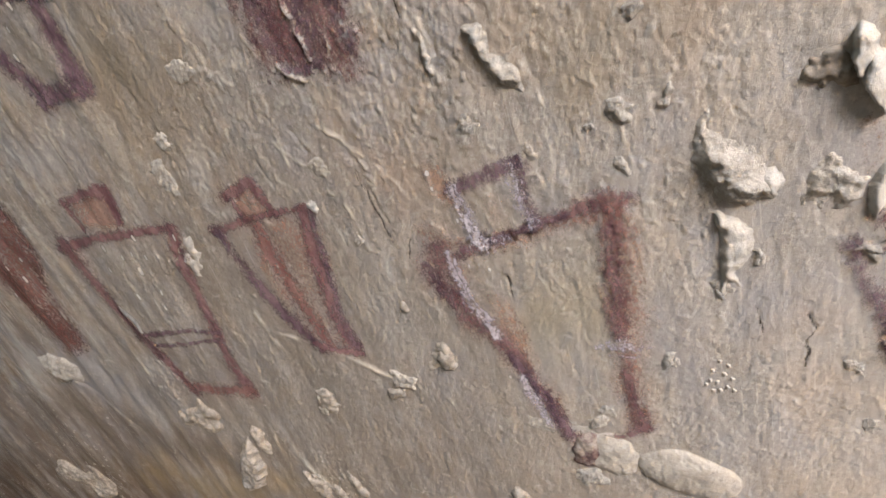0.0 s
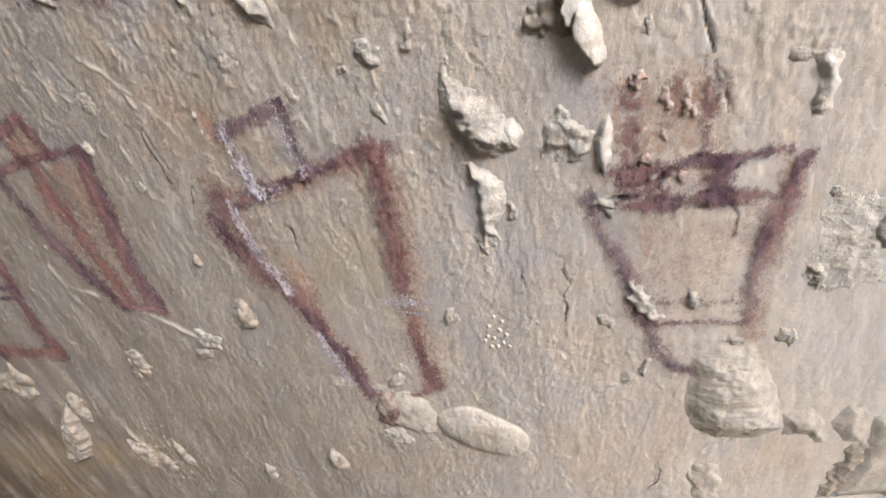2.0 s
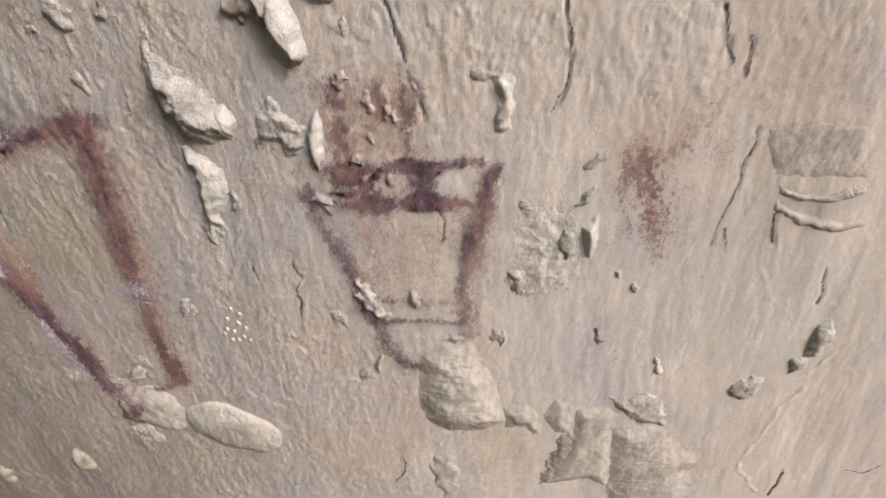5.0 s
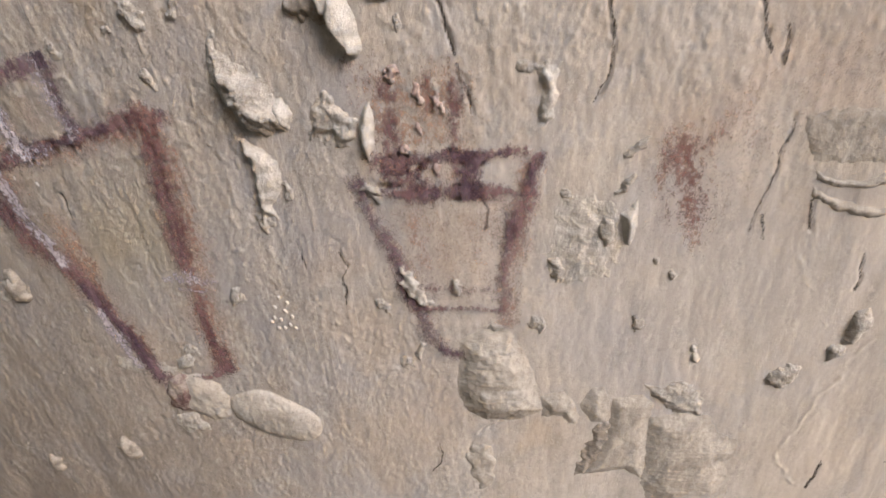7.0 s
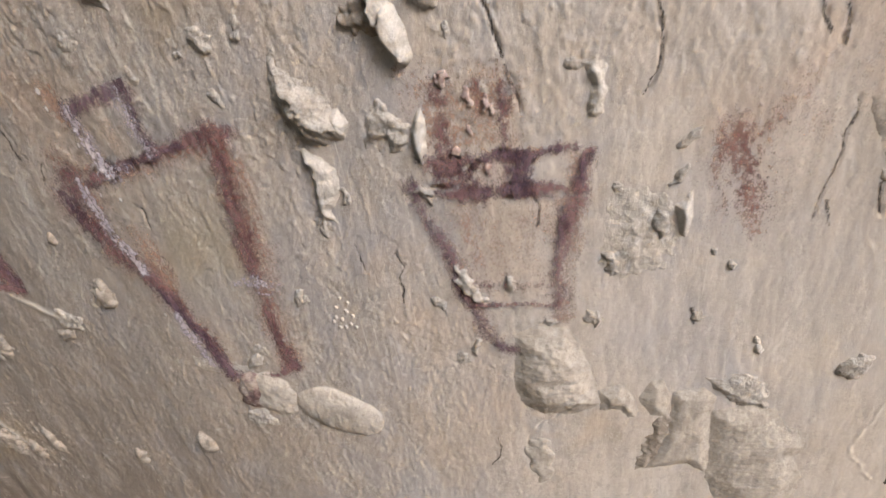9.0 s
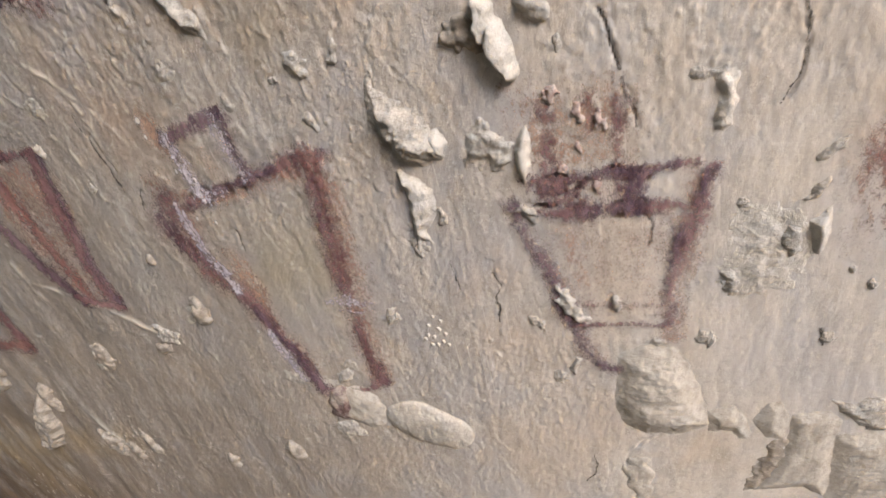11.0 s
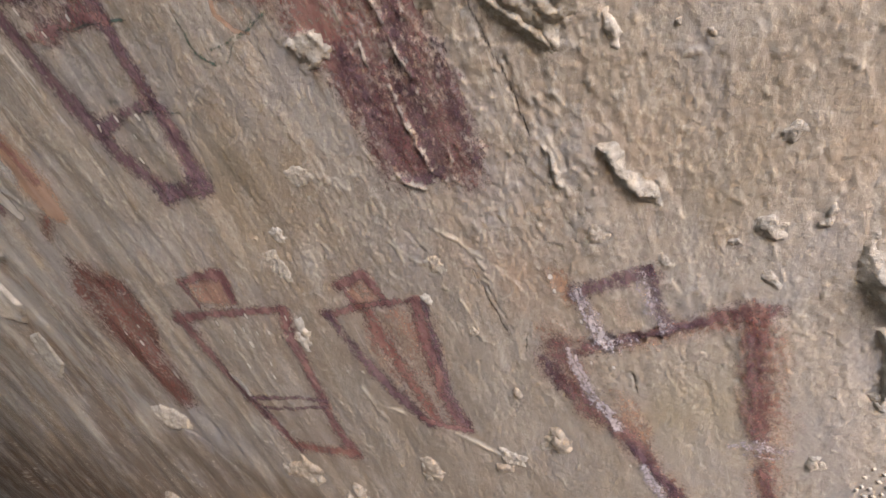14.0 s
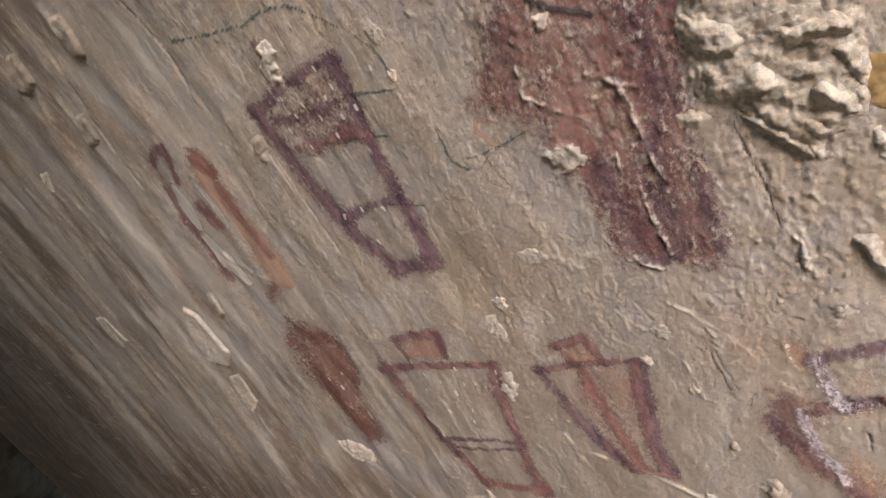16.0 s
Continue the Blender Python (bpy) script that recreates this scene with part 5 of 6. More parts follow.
wash(fig, "dark_body", [(-0.018, 0.644), (0.0209, 0.6201), (-0.001, 0.5351), (-0.0125, 0.4765), (-0.011, 0.3732), (-0.0158, 0.3318), (-0.1005, 0.3466), (-0.1078, 0.411), (-0.1128, 0.4767), (-0.0594, 0.4733), (-0.0334, 0.5368), (-0.0374, 0.588)], MAROON, 0.72, 0.018)
wash(fig, "dark_shoulder", [(-0.1278, 0.6937), (-0.1027, 0.6497), (-0.1221, 0.6076), (-0.1195, 0.5703), (-0.1861, 0.5897), (-0.1558, 0.6338)], MAROON, 0.6, 0.02)
stroke(fig, "dark_stripe", [(-0.0371, 0.491, 0.0206), (-0.0473, 0.4302, 0.0251), (-0.0495, 0.3532, 0.0231)], PURPLE, 0.75)
stroke(fig, "dark_stripe", [(-0.0124, 0.4582, 0.0179), (-0.0113, 0.4135, 0.0185), (-0.0099, 0.345, 0.0161)], PURPLE, 0.6)
stroke(fig, "dark_stripe", [(-0.0958, 0.4714, 0.0217), (-0.0944, 0.4221, 0.0247), (-0.0952, 0.3628, 0.0192)], PURPLE, 0.6)
stroke(fig, "dark_stripe", [(-0.0152, 0.6088, 0.018), (-0.0166, 0.5737, 0.023), (-0.0105, 0.5279, 0.0188)], PURPLE, 0.55)
stroke(fig, "foot", [(-0.0944, 0.3455, 0.0109), (-0.0655, 0.3384, 0.0103), (-0.0432, 0.3446, 0.0081)], PURPLE, 0.9)
stroke(fig, "black_line", [(-0.1036, 0.6544, 0.0049), (-0.0895, 0.6392, 0.0059), (-0.0673, 0.6237, 0.0048), (-0.052, 0.6136, 0.0047)], BLACK, 1.2)

# faint red bar
fig = painting(*(0.6892, 0.0577), "faded red painted bar on pale rock")
wash(fig, "pink_wash", [(0.6661, 0.1052), (0.7041, 0.1318), (0.7268, 0.126), (0.7185, 0.0778), (0.7191, -0.0065), (0.6895, 0.0063)], HAZE, 0.45, 0.04)
stroke(fig, "bar", [(0.6760, 0.1027, 0.0269), (0.6816, 0.0779, 0.0326), (0.6905, 0.0394, 0.0308), (0.6976, 0.0069, 0.0191)], FADED, 0.6, 1.2)
stroke(fig, "bar_core", [(0.6745, 0.0936, 0.0214), (0.6862, 0.0672, 0.0250), (0.6939, 0.0307, 0.0187)], RED, 0.52, 1.2)
stroke(fig, "bar_edge", [(0.6898, 0.0992, 0.0104), (0.7004, 0.1157, 0.0134), (0.7062, 0.1082, 0.0082)], FADED, 0.7)
wash(fig, "orange_wash", [(0.717, 0.1534), (0.7433, 0.1646), (0.8048, 0.1809), (0.8336, 0.1295), (0.7526, 0.1247)], HAZE, 0.3, 0.05)

# mud nests
nest = lump("mud_nest", (0.1056, -0.1755, 0.1755, -0.2165, 0.0336), 0.013, "small dried mud nest stained purple at one end", "mud nest", MUD, "mud nests", 0.3, seed=1)
lump("", (0.1014, -0.183, 0.1388, -0.1963, 0.0302), 0.014, "", "", MUD_PAINTED, parent=nest, part="stained_cell", seed=2, rough=0.35)
lump("mud_nest", (0.1781, -0.206, 0.2876, -0.2537, 0.0368), 0.018, "smooth oval dried mud nest", "mud nest", MUD, "mud nests", 0.12, 0.6, seed=3)
nest = slab("mud_nest", [(0.4683, -0.1064), (0.4949, -0.0920), (0.5270, -0.0972), (0.5395, -0.1213), (0.5496, -0.1526), (0.5568, -0.1855), (0.5606, -0.2133), (0.5309, -0.2286), (0.4948, -0.2269), (0.4717, -0.2108), (0.4629, -0.1780), (0.4681, -0.1362)], 0.020, "layered fan-shaped dried mud nest", "mud nest", MUD, "mud nests", 0.25, 0.032, (0.25, -0.1), seed=4, strata=0.10)
slab("", [(0.4921, -0.1091), (0.5271, -0.1008), (0.5385, -0.1228), (0.5282, -0.1366), (0.4948, -0.1348)], 0.021, "", "", MUD, parent=nest, part="cell", seed=5, rough=0.2, edge=0.024, strata=0.06)
slab("", [(0.4859, -0.1882), (0.5463, -0.1772), (0.5605, -0.2115), (0.5308, -0.2231), (0.4948, -0.2167)], 0.023, "", "", MUD, parent=nest, part="cell", seed=7, rough=0.2, edge=0.026, strata=0.08)
slab("mud_nest", [(0.5564, -0.1891), (0.5850, -0.1820), (0.5993, -0.2078), (0.6023, -0.2340), (0.5910, -0.2333), (0.5826, -0.2225), (0.5610, -0.2211)], 0.009, "small rough mud lump beside the layered nest", "mud nest", MUD, "mud nests", 0.35, 0.016, (0.2, 0), seed=9)
lump("mud_nest", (-0.5545, -0.1278, -0.5522, -0.1974, 0.0468), 0.0182, "rough pale dried mud lump", "mud nest", DARKER_MUD, "mud nests", 0.8, seed=11)
slab("mud_nest", [(-0.4662, -0.1964), (-0.4633, -0.2354), (-0.4616, -0.2758), (-0.4939, -0.329), (-0.5331, -0.3445), (-0.5502, -0.3177), (-0.5171, -0.2537)], 0.030, "long pale wedge of dried mud with a pointed tip", "mud nest", DARKER_MUD, "mud nests", 0.5, 0.016, (0.3, -0.2), seed=12, grain=0.02)
slab("mud_nest", [(-0.3868, -0.2752), (-0.3626, -0.2817), (-0.3359, -0.3021), (-0.3516, -0.345), (-0.3739, -0.3416), (-0.3801, -0.3035)], 0.014, "narrow pale ragged dried mud ridge", "mud nest", DARKER_MUD, "mud nests", 0.8, 0.010, seed=13, grain=0.02)
lump("mud_nest", (-1.0951, -0.3383, -1.0744, -0.4462, 0.1208), 0.0182, "brown mud lump on dark stained rock", "mud nest", DARKER_MUD, "mud nests", 0.8, seed=14)
lump("mud_nest", (-0.0335, -0.0138, -0.0295, -0.0511, 0.0138), 0.0114, "small rounded mud lump", "mud nest", DARKER_MUD, "mud nests", 0.7, seed=15)
lump("mud_nest", (-0.2537, -0.0908, -0.2545, -0.1371, 0.0165), 0.0103, "small rough mud lump", "mud nest", DARKER_MUD, "mud nests", 0.8, seed=16)
lump("mud_nest", (-0.1366, -0.0902, -0.1238, -0.1092, 0.0132), 0.0091, "small dab of dried mud", "mud nest", DARKER_MUD, "mud nests", 0.8, seed=17)
lump("mud_nest", (0.8614, -0.1161, 0.8683, -0.0693, 0.0105), 0.012, "grey tilted mud nest on pale rock", "mud nest", GRITTY, "mud nests", 0.4, seed=18)
lump("mud_nest", (0.8497, -0.1356, 0.8568, -0.1147, 0.0085), 0.009, "small grey rounded mud nest", "mud nest", GRITTY, "mud nests", 0.5, seed=19)
lump("mud_nest", (0.7982, -0.1693, 0.8243, -0.149, 0.013), 0.008, "flat brown crust of mud", "mud nest", GRITTY, "mud nests", 0.6, seed=20)
lump("mud_nest", (0.4857, -0.2666, 0.488, -0.3517, 0.0159), 0.005, "flat mud smear below the layered nest", "mud nest", MUD, "mud nests", 0.6, seed=21)
lump("mud_nest", (0.0001, -0.2732, 0.0122, -0.3174, 0.0157), 0.0152, "narrow pale dried mud ridge", "mud nest", DARKER_MUD, "mud nests", 0.5, seed=22)
lump("mud_nest", (0.1006, -0.2328, 0.1295, -0.2524, 0.0207), 0.006, "low crust of dried mud", "mud nest", GRITTY, "mud nests", 0.7, seed=23)
lump("mud_nest", (-0.0325, -0.0201, -0.0328, -0.055, 0.0117), 0.0171, "small lump of dried mud", "mud nest", DARKER_MUD, "mud nests", 0.5, seed=24)
lump("mud_nest", (0.1274, -0.1336, 0.1476, -0.1492, 0.0218), 0.008, "low gritty crust above the stained nest", "mud nest", GRITTY, "mud nests", 0.7, seed=25)

# layered outcrop
crop = slab("layered_outcrop", [(0.6781, -0.2239), (0.7210, -0.2124), (0.7467, -0.2222), (0.7617, -0.2465), (0.7845, -0.2583), (0.7877, -0.2825), (0.7764, -0.2966), (0.7874, -0.3282), (0.7871, -0.3688), (0.7690, -0.4164), (0.7127, -0.4217), (0.6826, -0.3381), (0.6812, -0.2719)], 0.012, "layered pale stone outcrop with stepped ledges", "rock outcrop", MUD, rough=0.3, edge=0.034, lean=(0.0, 0.0), seed=3, part="ledge", strata=0.16, grain=0.03)
slab("", [(0.6377, -0.1933), (0.6698, -0.1862), (0.6848, -0.2011), (0.6821, -0.2363), (0.6874, -0.3095), (0.6827, -0.3296), (0.6614, -0.3150), (0.6099, -0.3243), (0.6232, -0.2862), (0.6363, -0.2469)], 0.009, "", "", MUD, parent=crop, part="slab", seed=1, rough=0.2, edge=0.016, lean=(-0.5, 0.0), grain=0.02)
# strip in the darker mud tone, painting the shadowed hollow beside the slab
slab("", [(0.5999, -0.3270), (0.6141, -0.2649), (0.6241, -0.2288), (0.6385, -0.2339), (0.6378, -0.2737), (0.6229, -0.3129)], 0.004, "", "", DARKER_MUD, parent=crop, part="crust", seed=5, rough=0.9, edge=0.008, grain=0.008)
slab("", [(0.6013, -0.2042), (0.6150, -0.1767), (0.6271, -0.1749), (0.6370, -0.1967), (0.6350, -0.2331), (0.6148, -0.2290)], 0.007, "", "", MUD, parent=crop, part="knob", seed=6, rough=0.2, edge=0.018)
slab("", [(0.6712, -0.1730), (0.6889, -0.1778), (0.7035, -0.1649), (0.7206, -0.1743), (0.7382, -0.1969), (0.7399, -0.2223), (0.7063, -0.2145), (0.6873, -0.1960)], 0.008, "", "", GRITTY, parent=crop, part="crust", seed=4, rough=0.6, edge=0.010)
slab("stone_chip", [(0.7136, -0.1357), (0.7171, -0.1225), (0.7235, -0.1358), (0.7210, -0.1432)], 0.008, "small angular stone chip", "stone chip", PALE, "stone chips", 0.3, 0.006, seed=30)

# layered scar
scar = slab("layered_scar", [(0.7639, 0.1218), (0.7938, 0.1271), (0.8358, 0.1227), (0.8508, 0.0765), (0.7981, 0.0806), (0.78, 0.0828), (0.7716, 0.0955)], 0.0014, "round layered scar with thin curved stone ledges", "rock scar", MUD, rough=0.5, edge=0.008, seed=21, part="crust")
slab("", [(0.7819, 0.0752), (0.8022, 0.0652), (0.8244, 0.0644), (0.8513, 0.075), (0.8551, 0.0633), (0.827, 0.0555), (0.7994, 0.0591), (0.7865, 0.0658)], 0.0034, "", "", GRITTY, parent=scar, part="ledge", seed=22, rough=0.35, edge=0.004, lean=(0, -0.3))
slab("", [(0.7816, 0.0624), (0.797, 0.0513), (0.817, 0.0437), (0.8367, 0.0377), (0.8626, 0.0401), (0.8654, 0.0314), (0.8374, 0.0278), (0.81, 0.0363), (0.7885, 0.0489)], 0.0032, "", "", MUD, parent=scar, part="ledge", seed=23, rough=0.35, edge=0.004)

# broken flakes
flake = slab("stone_flake", [(0.3815, 0.2551), (0.3847, 0.2619), (0.3939, 0.2551), (0.3970, 0.2368), (0.3915, 0.2212), (0.3833, 0.2247), (0.3804, 0.2366)], 0.022, "pale jutting stone flake with a shadowed side", "stone flake", PALE, "stone flakes", 0.3, 0.004, (-0.5, 0.0), (-0.4, -0.2), seed=1, grain=0.009)
slab("", [(0.3854, 0.2234), (0.3923, 0.2426), (0.4009, 0.2374), (0.4062, 0.2197), (0.4092, 0.1950), (0.4020, 0.1886), (0.3955, 0.1994)], 0.024, "", "", PALE, parent=flake, part="facet", seed=2, rough=0.2, edge=0.005, lean=(-0.6, 0.0), shear=(-0.4, -0.2))
slab("", [(0.3466, 0.2284), (0.3598, 0.2422), (0.3736, 0.2469), (0.3825, 0.2321), (0.3869, 0.2148), (0.3765, 0.2191), (0.3588, 0.2207)], 0.008, "", "", DARKER_MUD, parent=flake, part="rough_foot", seed=3, rough=0.9, grain=0.010)
lump("stone_flake", (0.4119, 0.2541, 0.4347, 0.232, 0.009), 0.014, "rounded grey stone flake", "stone flake", GRITTY, "stone flakes", 0.4, seed=31)
flake = slab("stone_flake", [(0.2732, 0.2088), (0.2845, 0.2220), (0.2842, 0.2038), (0.2973, 0.1904), (0.3180, 0.1786), (0.3231, 0.1620), (0.3354, 0.1548), (0.3374, 0.1399), (0.3306, 0.1306), (0.3059, 0.1260), (0.2872, 0.1353), (0.2771, 0.1567), (0.2692, 0.1762)], 0.028, "rough gritty stone lump standing off the face", "stone flake", GRITTY, "stone flakes", 0.5, 0.024, (-0.5, -0.4), (-0.15, -0.1), seed=3, grain=0.011)
slab("", [(0.3180, 0.1569), (0.3308, 0.1611), (0.3375, 0.1454), (0.3318, 0.1315), (0.3176, 0.1320), (0.3139, 0.1431)], 0.016, "", "", PALE, parent=flake, part="pale_knob", seed=32, rough=0.25, edge=0.010)
slab("stone_flake", [(0.2783, 0.1279), (0.2903, 0.1224), (0.3078, 0.1110), (0.3148, 0.0894), (0.3102, 0.0726), (0.2969, 0.0571), (0.3008, 0.0383), (0.2911, 0.0464), (0.2829, 0.0202), (0.2818, 0.0459), (0.2847, 0.0771), (0.2853, 0.1067)], 0.013, "long pale sliver of stone with a sharp edge", "stone flake", PALE, "stone flakes", 0.4, 0.009, (-2.2, 0.2), (-0.2, 0), seed=4)
lump("stone_chip", (0.2803, 0.0391, 0.2853, 0.0281, 0.0054), 0.005, "small angular grey stone chip", "stone chip", GRITTY, "stone chips", 0.6, seed=33)
flake = slab("stone_flake", [(0.3539, 0.1546), (0.3667, 0.1568), (0.3745, 0.1614), (0.3865, 0.1469), (0.3943, 0.1306), (0.3847, 0.1085), (0.3689, 0.1214), (0.3495, 0.1184)], 0.007, "rough crust with a thin upright blade of stone", "stone flake", GRITTY, "stone flakes", 1.0, 0.010, (0.2, 0), seed=5, ridged=0.8, grain=0.010)
slab("", [(0.3943, 0.1306), (0.4017, 0.1451), (0.4090, 0.1535), (0.4106, 0.1384), (0.4063, 0.1104), (0.3989, 0.0956), (0.3953, 0.1156)], 0.012, "", "", PALE, parent=flake, part="blade", seed=6, rough=0.25, edge=0.005, lean=(-1.6, 0.0))
slab("", [(0.3762, 0.0704), (0.3908, 0.0775), (0.4016, 0.0710), (0.4103, 0.0574), (0.4050, 0.0544), (0.3887, 0.0682)], 0.007, "", "", GRITTY, parent=flake, part="rib", seed=16, rough=0.6)
flake = slab("stone_flake", [(0.5310, 0.1754), (0.5362, 0.1802), (0.5474, 0.1763), (0.5612, 0.1767), (0.5643, 0.1661), (0.5499, 0.1665), (0.5351, 0.1709)], 0.004, "hooked rough stone flake with a dark notch", "stone flake", GRITTY, "stone flakes", 0.7, 0.006, (0.3, 0), seed=7)
slab("", [(0.5512, 0.1695), (0.5567, 0.1766), (0.5659, 0.1738), (0.5691, 0.1468), (0.5652, 0.1294), (0.5567, 0.1269), (0.5502, 0.1295), (0.5538, 0.1446)], 0.010, "", "", PALE, parent=flake, part="pale_edge", seed=8, rough=0.6, edge=0.010, lean=(-0.9, 0.0))
flake = slab("stone_flake", [(0.5632, 0.0045), (0.5702, 0.0420), (0.5742, 0.0646), (0.6001, 0.0572), (0.6230, 0.0516), (0.6330, 0.0055), (0.6203, -0.0299), (0.5924, -0.0347), (0.5693, -0.0399), (0.5607, -0.0132)], 0.0034, "crumbling grey crust with a pale cone and dark pits", "stone flake", PALE, "stone flakes", 1.2, 0.030, seed=9, ridged=0.8, grain=0.011)
slab("", [(0.6267, 0.0374), (0.6421, 0.0534), (0.6446, 0.0254), (0.6394, 0.0029), (0.6317, 0.0090)], 0.014, "", "", PALE, parent=flake, part="cone", seed=10, rough=0.2, edge=0.010, lean=(-0.9, 0.0))
slab("", [(0.6056, 0.0252), (0.6116, 0.0386), (0.6223, 0.0335), (0.6251, 0.0072), (0.6134, 0.0035)], 0.009, "", "", GRITTY, parent=flake, part="knob", seed=11, rough=0.4, edge=0.006, lean=(-0.5, 0.0))
slab("", [(0.6188, 0.0585), (0.6254, 0.0687), (0.6395, 0.0788), (0.6415, 0.0758), (0.6298, 0.0605), (0.6225, 0.0552)], 0.008, "", "", GRITTY, parent=flake, part="rib", seed=12, rough=0.6)
slab("", [(0.5613, -0.0084), (0.5711, -0.0031), (0.5798, -0.0192), (0.5793, -0.0340), (0.5691, -0.0373)], 0.009, "", "", GRITTY, parent=flake, part="knob", seed=13, rough=0.6, edge=0.008)
lump("stone_chip", (0.6272, 0.0919, 0.6451, 0.1087, 0.0047), 0.005, "thin raised grey stone rib", "stone chip", GRITTY, "stone chips", 0.9, seed=34)
slab("stone_flake", [(0.0974, 0.3369), (0.1131, 0.3346), (0.1198, 0.3247), (0.1184, 0.3104), (0.1335, 0.2982), (0.1385, 0.2847), (0.1392, 0.2649), (0.1293, 0.2760), (0.1142, 0.2864), (0.1092, 0.3031), (0.1029, 0.3217)], 0.014, "long pale pointed stone flake", "stone flake", GRITTY, "stone flakes", 0.5, 0.008, (-0.8, 0.0), (-0.2, -0.1), seed=13, grain=0.009)
lump("stone_flake", (0.4135, -0.0129, 0.4432, -0.0695, 0.0085), 0.011, "pale crooked ridge of stone across the painted edge", "stone flake", GRITTY, "stone flakes", 0.9, seed=35)
lump("stone_chip", (0.4707, -0.0275, 0.4728, -0.0482, 0.0053), 0.010, "small dark-sided stone chip", "stone chip", GRITTY, "stone chips", 0.6, seed=36)
lump("stone_chip", (0.3892, 0.0756, 0.4094, 0.0651, 0.0047), 0.008, "small gritty stone ridge", "stone chip", GRITTY, "stone chips", 0.8, seed=37)
for axis, height, kind in (
    ((0.4282, 0.1816, 0.4328, 0.1653, 0.0058), 0.007, PINKISH),
    ((0.4496, 0.1643, 0.4527, 0.1476, 0.0039), 0.006, PINKISH),
    ((0.4633, 0.1566, 0.4716, 0.1394, 0.0044), 0.007, PINKISH),
    ((0.4325, 0.1136, 0.4364, 0.1029, 0.0037), 0.006, PINKISH),
    ((0.4463, 0.1333, 0.4515, 0.1204, 0.0031), 0.004, PINKISH),
    ((0.4605, 0.0965, 0.4619, 0.0828, 0.0042), 0.005, PINKISH),
):
    lump("stone_chip", axis, 0.8 * height, "small pink-stained stone chip in the painted bars", "stone chip", kind, "stone chips", 1.0, seed=38, step=0.0012)
